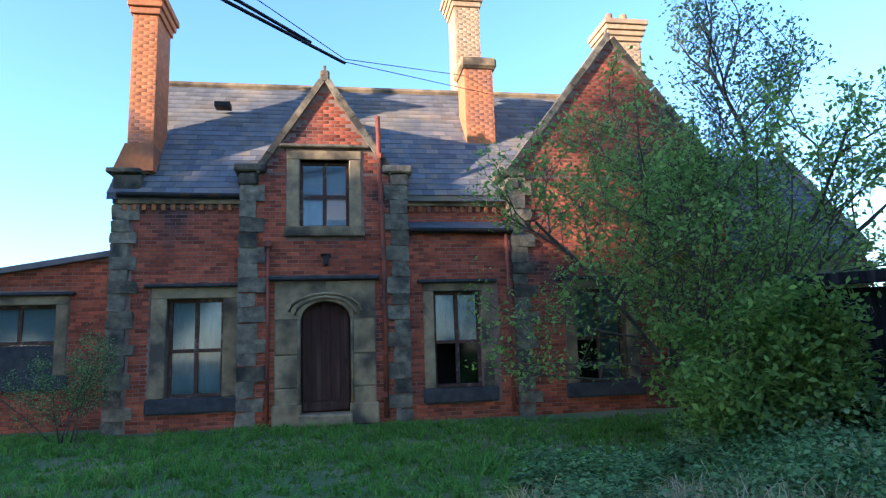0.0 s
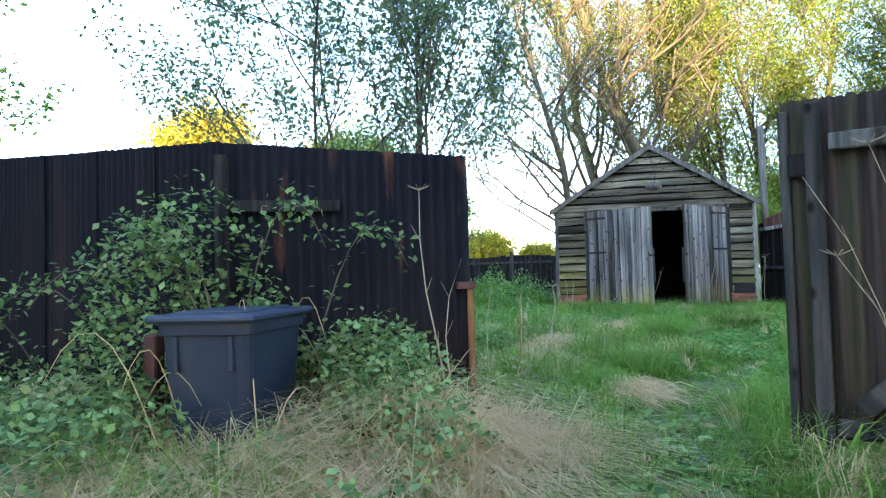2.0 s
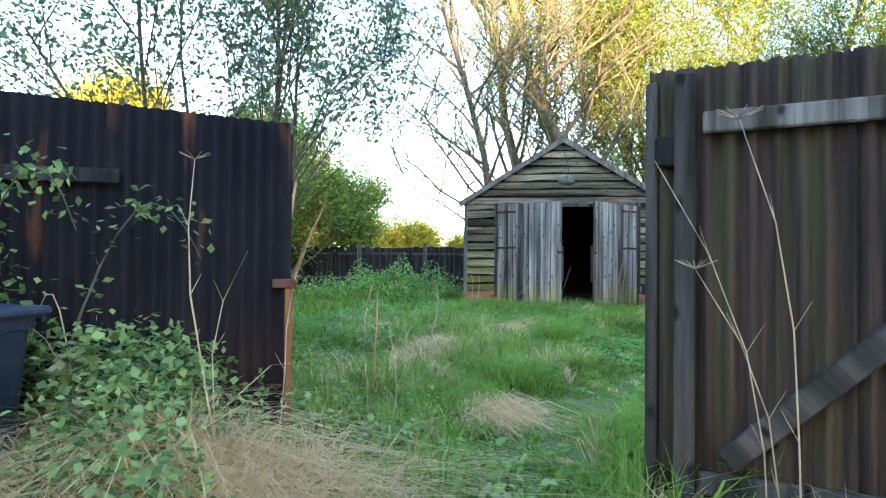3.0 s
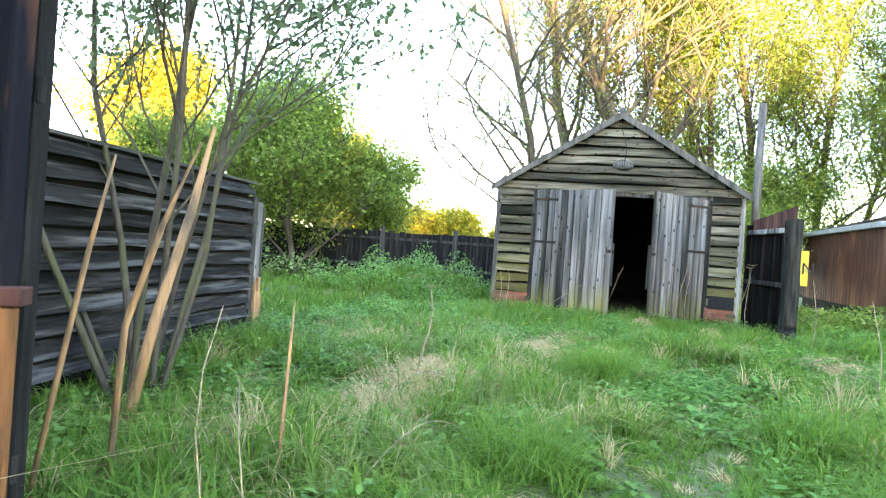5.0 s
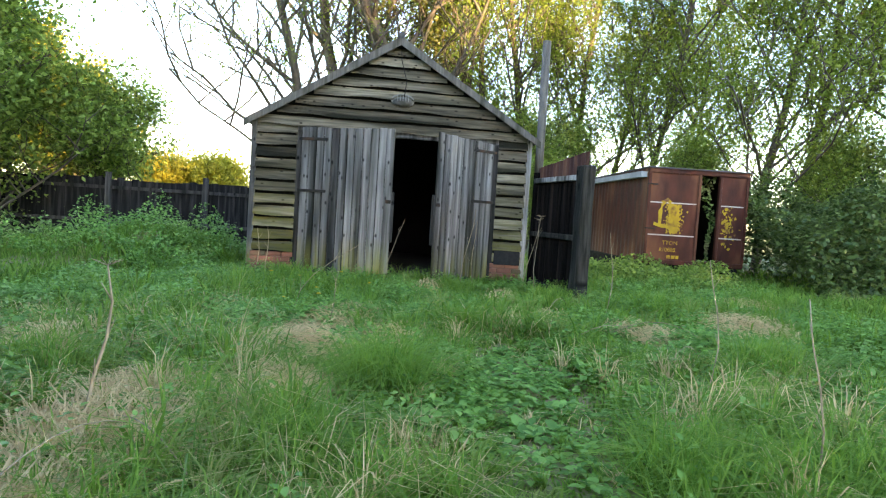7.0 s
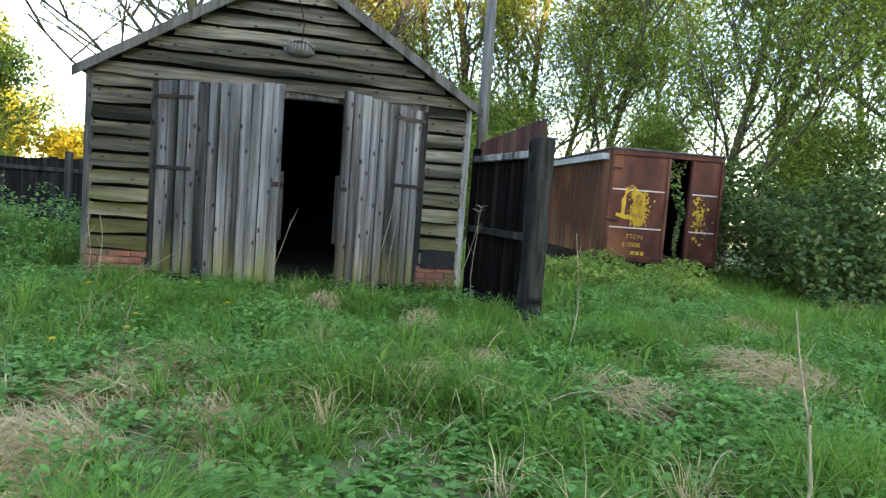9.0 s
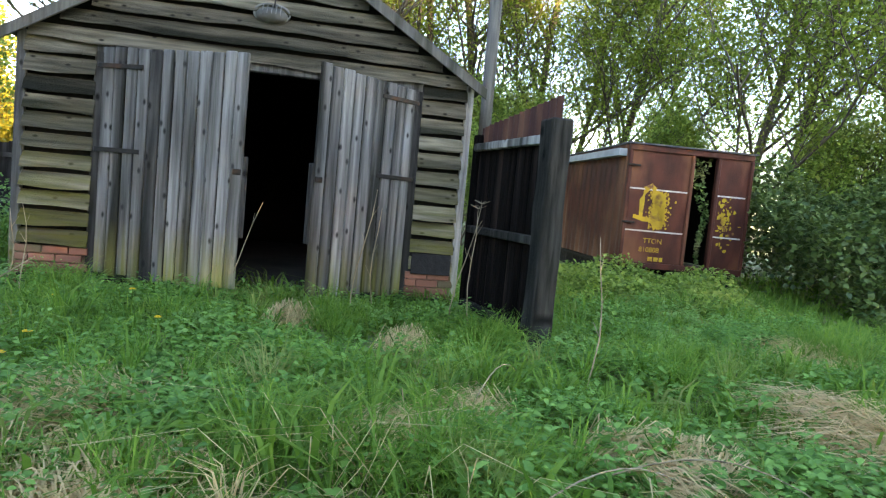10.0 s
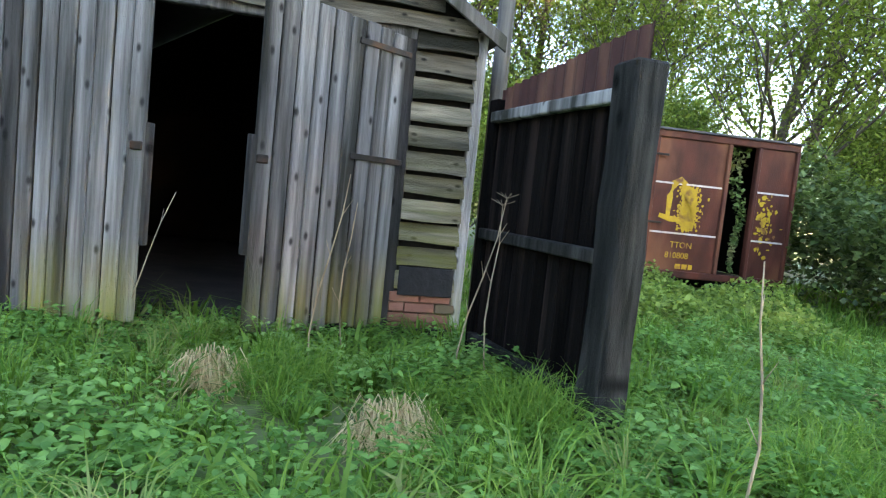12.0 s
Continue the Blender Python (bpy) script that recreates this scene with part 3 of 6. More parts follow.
for s in (-1, 1):
    part("jamb_shaft", tube(bmesh.new(), [(s * 0.51, -0.06, 0.32), (s * 0.51, -0.06, 1.95)], 0.03, 8), M_STONE, porch, smooth=True)
part("hood_mould", boxed(-1.1, 1.07, -0.17, 0.02, 2.7, 2.79, bevel=0.025), M_DARKSTONE, porch)
part("door_step", boxed(-0.5, 0.5, -0.35, 0.3, -0.1, 0.14, bevel=0.03), M_STONE, porch)
door = part("door", boxed(-0.47, 0.47, 0.24, 0.29, 0.15, 2.28, bevel=0.004), M_DOOR, house, "closed plank door of brown stained wood")
for i in range(5):
    u = -0.46 + i * 0.186
    part("plank", boxed(u, u + 0.178, 0.222, 0.241, 0.36, 2.26, bevel=0.006), M_DOOR, door)
part("weather_board", boxed(-0.46, 0.46, 0.19, 0.24, 0.16, 0.34, bevel=0.02), M_DOOR, door)
bm = bmesh.new()
tube(bm, [(0.02, 0.205, 1.75), (0.055, 0.205, 1.71), (0.02, 0.205, 1.66), (-0.015, 0.205, 1.71), (0.02, 0.205, 1.75)], 0.011, 6)
part("knocker", bm, M_IRON, door)
part("latch_plate", boxed(0.37, 0.42, 0.208, 0.223, 0.98, 1.16, bevel=0.004), M_IRON, door)

# lantern over the door
lan = new("wall_lantern")
lan.parent = house
bm = bmesh.new()
box(bm, -0.06, 0.08, -0.16, -0.02, 3.0, 3.19)
for v in bm.verts:
    if v.co.z < 3.1:
        v.co.x = 0.01 + (v.co.x - 0.01) * 0.65
part("lantern_body", bm, M_IRON, lan)
part("lantern_cap", boxed(-0.085, 0.105, -0.19, 0.01, 3.19, 3.215, bevel=0.008), M_IRON, lan)
part("lantern_bracket", boxed(0.0, 0.02, -0.03, 0.02, 2.98, 3.14, bevel=0), M_IRON, lan)

# coping, kneelers, finial


def coping(u, z, eu, ez, v0=-0.09, v1=0.5, th=0.13, name="coping_stone", n=5):
    for i in range(n):
        a, b = i / n, (i + 1) / n - 0.004
        p, q = Vector((u + (eu - u) * a, 0, z + (ez - z) * a)), Vector((u + (eu - u) * b, 0, z + (ez - z) * b))
        d = (q - p).normalized()
        nrm = Vector((-d.z, 0, d.x)) if d.x > 0 else Vector((d.z, 0, -d.x))
        pts = [(p.x, p.z), (q.x, q.z), ((q + nrm * th).x, (q + nrm * th).z), ((p + nrm * th).x, (p + nrm * th).z)]
        part(name, prismed(pts, v0, v1), M_QUOIN, house)


for s in (-1, 1):
    coping(s * 1.3, 4.86, 0, 6.84)
    a, b = sorted((s * 1.15, s * 1.78))
    part("kneeler_stone", boxed(a, b, -0.12, 0.5, 4.9, 5.06, bevel=0.03), M_QUOIN, house)
    a, b = sorted((s * 1.32, s * 1.7))
    part("kneeler_corbel", boxed(a, b, -0.08, 0.5, 4.6, 4.9, bevel=0.06), M_QUOIN, house)
coping(G0 + 0.1, 4.98, GA, GZ, n=8)
coping(G1 - 0.1, 4.98, GA, GZ, n=8)
part("kneeler_stone", boxed(3.62, 4.2, -0.12, 0.5, 4.85, 5.02, bevel=0.03), M_QUOIN, house)
part("kneeler_corbel", boxed(3.75, 4.1, -0.08, 0.5, 4.55, 4.85, bevel=0.06), M_QUOIN, house)
for u, z, k in ((0, 6.92, 1.0), (GA, GZ + 0.08, 0.6)):
    bm = bmesh.new()
    box(bm, u - 0.1 * k, u + 0.1 * k, 0.0, 0.2 * k, z - 0.05, z + 0.22 * k, bevel=0.03 * k)
    box(bm, u - 0.03, u + 0.03, 0.05, 0.11, z + 0.2 * k, z + 0.34 * k, bevel=0.01)
    part("finial", bm, M_QUOIN, house)
part("corner_cap_stone", boxed(-4.25, -3.6, V_MAIN - 0.12, V_MAIN + 0.5, 4.93, 5.03, bevel=0.02), M_QUOIN, house)

# roofs: boarded slope, then slates laid in courses
EV, EZ, RV, RZ = V_MAIN - 0.12, 4.5, 3.1, 8.0
slates = []


def slates_on(u0, u1, place, length, keep, gauge=0.2, w=0.27):
    row, s = 0, 0.0
    while s < length - 0.02:
        u = u0 - (w / 2 if row % 2 else 0)
        while u < u1:
            a, b = max(u, u0), min(u + w, u1)
            if b - a > 0.05 and keep((a + b) / 2, s + gauge / 2):
                slates.append((place, a + 0.003, b - 0.003, s - 0.02, min(s + gauge, length)))
            u += w
        s += gauge
        row += 1


def slope(v0, z0, v1, z1):
    L = math.hypot(v1 - v0, z1 - z0)
    return (lambda u, s, h: (u, v0 + (v1 - v0) * s / L - (z1 - z0) / L * h, z0 + (z1 - z0) * s / L + (v1 - v0) / L * h)), L


def roof_slab(u0, u1, v0, z0, v1, z1, th=0.12):
    bm = bmesh.new()
    vs = [bm.verts.new(c) for c in ((u0, v0, z0), (u1, v0, z0), (u1, v1, z1), (u0, v1, z1), (u0, v0, z0 - th), (u1, v0, z0 - th), (u1, v1, z1 - th), (u0, v1, z1 - th))]
    for f in ((0, 1, 2, 3), (7, 6, 5, 4), (0, 4, 5, 1), (1, 5, 6, 2), (2, 6, 7, 3), (3, 7, 4, 0)):
        bm.faces.new([vs[i] for i in f])
    return bm


part("roof", roof_slab(-4.2, 9.0, EV, EZ, RV, RZ), M_SLATE, house, "grey slate roof slope with tan patches")
part("roof", roof_slab(-4.2, 9.0, 6.1, 4.4, RV, RZ), M_SLATE, house)
main_slope, L = slope(EV, EZ + 0.005, RV, RZ + 0.005)
slates_on(-4.2, 6.3, main_slope, L, lambda u, s: not (abs(u) < 1.2 and s < 1.4))
part("ridge_tiles", tube(bmesh.new(), [(-4.2, RV, RZ), (9.0, RV, RZ)], 0.11, 8), M_STONE, house)
# dormer roof runs back into the slope
for s in (-1, 1):
    bm = bmesh.new()
    a = [(s * 1.32, 0.3, 4.86), (0, 0.3, 6.9), (0, 2.6, 6.9), (s * 1.32, 1.0, 4.86)]
    vs = [bm.verts.new(c) for c in a] + [bm.verts.new((c[0] * 0.97, c[1], c[2] - 0.1)) for c in a]
    for f in ((0, 1, 2, 3), (7, 6, 5, 4), (0, 4, 5, 1), (1, 5, 6, 2), (2, 6, 7, 3), (3, 7, 4, 0)):
        bm.faces.new([vs[i] for i in f])
    part("dormer_roof", bm, M_SLATE, house)
    bm = bmesh.new()
    sg = GA + s * 2.55
    a = [(sg, 0.3, 4.9), (GA, 0.3, 8.12), (GA, 5.5, 8.12), (sg, 5.5, 4.9)]
    vs = [bm.verts.new(c) for c in a] + [bm.verts.new((GA + (c[0] - GA) * 0.97, c[1], c[2] - 0.1)) for c in a]
    for f in ((0, 1, 2, 3), (7, 6, 5, 4), (0, 4, 5, 1), (1, 5, 6, 2), (2, 6, 7, 3), (3, 7, 4, 0)):
        bm.faces.new([vs[i] for i in f])
    part("wing_roof", bm, M_SLATE, house)
# right rear range, lower
part("range_wall", boxed(8.85, 12.9, 0.7, 1.0, -0.4, 3.3, bevel=0), M_MORTAR, house)
part("range_wall", prismed([(0.7, -0.4), (5.5, -0.4), (5.5, 3.3), (3.1, 6.3), (0.7, 3.3)], 0, 0.35), M_BRICK, house, m=Matrix(((0, 1, 0, 12.55), (1, 0, 0, 0), (0, 0, 1, 0), (0, 0, 0, 1))))
part("range_roof", roof_slab(8.8, 12.7, 0.5, 3.3, 3.1, 6.35), M_SLATE, house)
pl, L = slope(0.5, 3.305, 3.1, 6.355)
slates_on(8.8, 12.7, pl, L, lambda u, s: True)
for i in range(8):
    a, b = i / 8, (i + 1) / 8
    part("coping_stone", roof_slab(12.68, 12.95, 0.5 + 2.6 * a, 3.45 + 3.05 * a, 0.5 + 2.6 * b - 0.01, 3.45 + 3.05 * b, 0.2), M_QUOIN, house)
part("finial", boxed(12.7, 12.92, 3.0, 3.2, 6.3, 6.85, bevel=0.06), M_QUOIN, house)
whole = [r for r in slates if r[0] is main_slope and abs(r[2] - r[1] - 0.264) < 0.002 and 1.2 < abs(r[1]) < 4.2 and r[3] < 3.4][:290]
ids = {id(r) for r in whole}
me = bpy.data.meshes.new("slate")
bm = boxed(-0.132, 0.132, -0.11, 0.11, -0.006, 0.006, bevel=0.002)
bm.to_mesh(me)
bm.free()
me.materials.append(M_SLATE_OB)
pitch_angle = math.atan2(RZ - EZ, RV - EV)
for place, a, b, s0, s1 in whole:
    ob = new("slate", me)
    ob.parent = house
    ob.matrix_basis = Matrix.Translation(place((a + b) / 2, (s0 + s1) / 2, 0.012)) @ Euler((pitch_angle - 0.05 + random.uniform(-0.01, 0.01), 0, random.uniform(-0.012, 0.012))).to_matrix().to_4x4()
V, F = [], []
for row in slates:
    if id(row) in ids:
        continue
    place, a, b, s0, s1 = row
    h = 0.014 + 0.007 * random.random()
    k = len(V)
    V += [place(a, s0, h), place(b, s0, h + 0.003 * random.random()), place(b, s1, 0.004), place(a, s1, 0.004), place(a, s0, 0.0), place(b, s0, 0.0)]
    F += [(k, k + 1, k + 2, k + 3), (k, k + 4, k + 5, k + 1)]
fast_mesh("slate_courses", V, F, M_SLATE, house)["kind"] = "stuff"
part("roof_vent", boxed(-2.55, -2.2, 1.85, 2.15, 7.0, 7.12, bevel=0.01), M_IRON, house)

# eaves: gutter, fascia and little corbels
for a, b, v in ((-4.0, -1.68, V_MAIN), (1.68, 3.84, 0.43)):
    part("fascia_stone", boxed(a, b, v - 0.1, v + 0.1, 4.3, 4.42, bevel=0.01), M_STONE, house)
    part("gutter", tube(bmesh.new(), [(a, v - 0.17, 4.47), (b, v - 0.17, 4.45)], 0.055, 8), M_IRON, house)
    n = int((b - a) / 0.18)
    for i in range(n):
        part("corbel", boxed(a + 0.08 + i * 0.18, a + 0.16 + i * 0.18, v - 0.07, v + 0.02, 4.18, 4.3, bevel=0.008), M_ORANGE, house)
# lead-covered ledge of the infill
part("lead_ledge", roof_slab(1.68, 3.84, -0.08, 3.74, 0.43, 3.98, 0.05), M_LEAD, house)
part("ledge_gutter", tube(bmesh.new(), [(1.68, -0.12, 3.7), (3.84, -0.12, 3.68)], 0.05, 8), M_IRON, house)
# down pipes
bm = tube(bmesh.new(), [(1.08, -0.09, 6.1), (1.1, -0.09, 4.9), (1.16, -0.09, 2.9), (1.16, -0.09, 0.0)], 0.05, 8)
dp = part("downpipe", bm, M_PIPE, house, smooth=True)
for z in (5.2, 4.1, 3.1, 2.2, 1.2, 0.4):
    part("pipe_collar", tube(bmesh.new(), [(1.13, -0.09, z), (1.13, -0.09, z + 0.1)], 0.066, 8), M_PIPE, dp)
dp = part("downpipe", tube(bmesh.new(), [(-1.1, -0.07, 3.45), (-1.1, -0.07, 0.0)], 0.035, 8), M_PIPE, house, smooth=True)
part("pipe_hopper", boxed(-1.17, -1.04, -0.13, 0.0, 3.36, 3.5, bevel=0.02), M_PIPE, dp)
part("downpipe", tube(bmesh.new(), [(3.72, -0.05, 3.66), (3.72, -0.05, 0.0)], 0.04, 8), M_PIPE, house, smooth=True)


def chimney(u0, u1, v0, v1, z0, z1, material, tiers=3, pots=0):
    """A brick shaft with a corbelled head; bricks proud of the mortar on each side."""
    c = new("chimney")
    c.parent = house
    part("shaft", boxed(u0, u1, v0, v1, z0, z1, bevel=0), material, c)
    rows = []
    brick_rows(rows, u0, u1, z0, z1, always, lambda u, z, d: (u, v0 - d, z))
    brick_rows(rows, v0, v1, z0, z1, always, lambda u, z, d: (u0 - d, v0 + v1 - u, z))
    brick_rows(rows, v0, v1, z0, z1, always, lambda u, z, d: (u1 + d, u, z))
    brick_mesh(rows, "shaft_bricks", material, c)
    for i in range(tiers):
        e, z = 0.05 * (i + 1), z1 + 0.15 * i
        part("corbel_course", boxed(u0 - e, u1 + e, v0 - e, v1 + e, z, z + 0.15, bevel=0.012), material, c)
    for i in range(pots):
        pu = u0 + (u1 - u0) * (i + 0.5) / pots
        part("chimney_pot", tube(bmesh.new(), [(pu, (v0 + v1) / 2, z1 + 0.15 * tiers), (pu, (v0 + v1) / 2, z1 + 0.15 * tiers + 0.45)], [0.13, 0.10], 10), M_ORANGE, c, smooth=True)
    return c


chimney(-3.96, -3.46, 0.5, 1.5, 5.0, 8.45, M_ORANGE, 3, 1)
part("chimney_shoulder", prismed([(-4.2, 5.03), (-3.42, 5.03), (-3.44, 5.6), (-3.98, 5.6)], 0.42, 1.55), M_ORANGE, house)
chimney(3.3, 4.0, 1.5, 2.3, 5.9, 8.0, M_ORANGE, 0)
part("chimney_cap_stone", boxed(3.2, 4.1, 1.4, 2.4, 8.0, 8.28, bevel=0.06), M_STONE, house)
chimney(3.45, 4.15, 3.2, 4.1, 7.2, 10.6, M_CREAM, 4, 1)
chimney(7.85, 8.75, 3.0, 3.9, 6.8, 9.7, M_CREAM, 4, 2)

# annex to the left, set back
part("annex_wall", holed(bmesh.new(), -9.5, -4.1, -0.4, 3.0, [(-7.0, -5.5, 1.0, 2.45)], 1.5, 1.8), M_MORTAR, house)
brick_rows(bricks, -9.5, -4.1, -0.1, 3.35, lambda u, z: z < 3.5 + (u + 4.2) * 0.17, front(1.5), [(-7.3, -5.25, 0.8, 2.75)])
part("annex_wall", prismed([(-9.5, 3.0), (-4.1, 3.0), (-4.1, 3.5), (-9.5, 2.6)], 1.5, 1.8), M_MORTAR, house)
part("annex_verge", prismed([(-9.5, 2.6), (-4.1, 3.5), (-4.1, 3.62), (-9.5, 2.72)], 1.35, 4.5), M_SLATE, house)
window((-7.0, -5.5, 1.0, 2.45), 1.5, 0.25, sill_mat=M_DARKSTONE, tinted_panes=(0, 1))
part("window_boarding", boxed(-7.0, -5.5, 1.6, 1.66, 1.0, 1.62, bevel=0.006), M_DARKSTONE, house, "black boarding over the lower sash")
part("room_wall", boxed(-9.3, -4.2, 3.4, 3.5, 0, 2.6, bevel=0), M_ROOMSHADE, house)

# ---- small brick store between house and fence ----
STORE = pose(5.72, 7.42, 0, 0, 0, -24)
store = thing("brick_store", STORE, "low dark store with a plank door and brick pier", "outbuilding")
part("pier", boxed(-0.3, 0.16, 0, 0.35, -0.2, 1.98, bevel=0), M_MORTAR, store)
rows = []
brick_rows(rows, -0.3, 0.16, -0.1, 1.98, always, front(0.0))
brick_mesh(rows, "pier_bricks", M_PIER, store)
part("store_wall", boxed(-1.4, -1.1, 0.15, 0.4, -0.2, 1.91, bevel=0), M_POSTDARK, store)
part("store_wall", boxed(-1.4, -1.2, 0.4, 2.0, -0.2, 1.91, bevel=0), M_POSTDARK, store)
part("store_wall", boxed(-1.4, 0.05, 2.0, 2.2, -0.2, 1.95, bevel=0), M_POSTDARK, store)
sd = part("store_door", boxed(-1.1, -0.3, 0.2, 0.24, 0.0, 1.85, bevel=0), M_POSTDARK, store)
for i in range(6):
    part("plank", boxed(-1.09 + i * 0.132, -0.965 + i * 0.132, 0.18, 0.201, 0.02, 1.83, bevel=0.006), M_POSTDARK, sd)
part("roof_slab", roof_slab(-1.5, 0.15, -0.06, 1.98, 2.3, 2.25, 0.07), M_FELT, store)
part("eaves_board", boxed(-1.5, 0.15, -0.10, -0.06, 1.88, 2.03, bevel=0.01), M_POSTDARK, store)


# ---- corrugated fence and gates ----
def corrugated(bm, length, z0, z1, pitch=0.076, depth=0.014, ragged=0.005):
    """A corrugated sheet along local x, with a thickness of 3 mm."""
    n = int(length / pitch * 6)
    top = [z1(i * length / n) + random.uniform(-ragged, ragged) for i in range(n + 1)]
    rows = []
    for off in (0, 0.003):
        rows.append([(bm.verts.new((i * length / n, depth * math.sin(2 * math.pi * i / 6) + off, z0)), bm.verts.new((i * length / n, depth * math.sin(2 * math.pi * i / 6) + off, top[i]))) for i in range(n + 1)])
    for i in range(n):
        for r, flip in ((rows[0], False), (rows[1], True)):
            q = (r[i][0], r[i + 1][0], r[i + 1][1], r[i][1])
            bm.faces.new(q[::-1] if flip else q)
        bm.faces.new((rows[0][i][1], rows[0][i + 1][1], rows[1][i + 1][1], rows[1][i][1]))
    return bm


def line_pose(a, b, z=0.0):
    return pose(a[0], a[1], z, 0, 0, math.degrees(math.atan2(b[1] - a[1], b[0] - a[0])))


KINK, LEAF_END, FAR_END = (5.1, 2.88), (6.0, 1.42), (5.74, 7.3)
fence = thing("corrugated_fence", line_pose(FAR_END, KINK), "tall tarred corrugated iron fence with rust streaks", "fence")
FL = math.dist(FAR_END, KINK)
x = 0.0
while x < FL - 0.05:
    w = min(0.82, FL - x)
    x0 = x
    bm = corrugated(bmesh.new(), w, -0.15, lambda s: 2.28 - 0.33 * (x0 + s) / FL)
    part("sheet", bm, M_TIN, fence, m=pose(x, random.uniform(-0.006, 0.006), 0, random.uniform(-0.2, 0.2)), smooth=True)
    x += 0.74
for s in (0.05, 1.6, 3.1, FL - 0.02):
    part("post", boxed(s - 0.05, s + 0.05, 0.05, 0.15, -0.3, 2.2 - 0.36 * s / FL, bevel=0.008), M_POSTDARK, fence)
for z in (0.5, 1.6):
    part("rail", boxed(0, FL, 0.02, 0.06, z, z + 0.08, bevel=0.006), M_POSTDARK, fence)

leaf = thing("corrugated_gate", line_pose(KINK, LEAF_END), "open tarred corrugated iron gate leaf, rusty at the foot", "gate", "yard gates")
GL = math.dist(KINK, LEAF_END)
x = 0.0
while x < GL - 0.05:
    w = min(0.86, GL - x)
    x0 = x
    part("sheet", corrugated(bmesh.new(), w, 0.12, lambda s: 1.94 - 0.09 * (x0 + s) / GL), M_TINRUST, leaf, m=pose(x, 0.0, 0), smooth=True)
    x += 0.84
part("rail", boxed(0.0, 0.8, -0.05, -0.02, 1.46, 1.54, bevel=0.006), M_POSTDARK, leaf)
part("rail", boxed(0.0, GL, 0.025, 0.065, 1.45, 1.53, bevel=0.006), M_POSTDARK, leaf)
part("rail", boxed(0.0, GL, 0.025, 0.065, 0.4, 0.48, bevel=0.006), M_POSTDARK, leaf)
part("gate_stile", boxed(GL - 0.1, GL - 0.005, 0.025, 0.12, 0.1, 1.8, bevel=0.008), M_POSTDARK, leaf)
part("hinge_stile", boxed(-0.03, 0.06, -0.06, 0.03, 0.0, 1.85, bevel=0.006), M_POSTDARK, leaf)
part("stile_foot", boxed(GL - 0.04, GL + 0.008, -0.045, -0.019, 0.1, 0.90, bevel=0.008), M_BATTEN, leaf, "orange brown timber batten")
part("latch", boxed(GL - 0.11, GL + 0.02, -0.055, 0.02, 0.90, 0.95, bevel=0.004), M_TINTOP, leaf)

GR0, GR1 = (5.62, -0.54), (5.25, -2.5)
gate = thing("corrugated_gate", line_pose(GR0, GR1), "brown corrugated iron gate leaf on a grey timber frame", "gate", "yard gates")
GRL = math.dist(GR0, GR1)
x = 0.0
while x < GRL - 0.05:
    w = min(0.76, GRL - x)
    part("sheet", corrugated(bmesh.new(), w, 0.1, lambda s: 1.88 + 0.02 * random.random(), 0.085, 0.02), M_TINBACK, gate, m=pose(x, 0.0, 0), smooth=True)
    x += 0.74
# the frame stands on the walker's side of the sheet
part("frame_post", boxed(0.11, 0.19, -0.07, -0.018, 0.05, 1.86, bevel=0.008), M_POST, gate)
part("rail", boxed(0.22, GRL, -0.06, -0.021, 1.60, 1.69, bevel=0.008), M_PLANK, gate)
part("rail_stub", boxed(0.03, 0.12, -0.06, -0.018, 1.47, 1.60, bevel=0.01), M_POSTDARK, gate)
bm = boxed(0, 1.7, -0.065, -0.02, -0.05, 0.05, bevel=0.008)
part("brace", bm, M_POST, gate, m=pose(0.31, 0, 0.26, 0, -44, 0))
part("edge_batten", boxed(-0.012, 0.035, -0.03, 0.05, 0.05, 1.84, bevel=0.008), M_POST, gate)
part("bottom_rail", boxed(0.2, GRL, -0.06, -0.018, 0.12, 0.21, bevel=0.008), M_POST, gate)


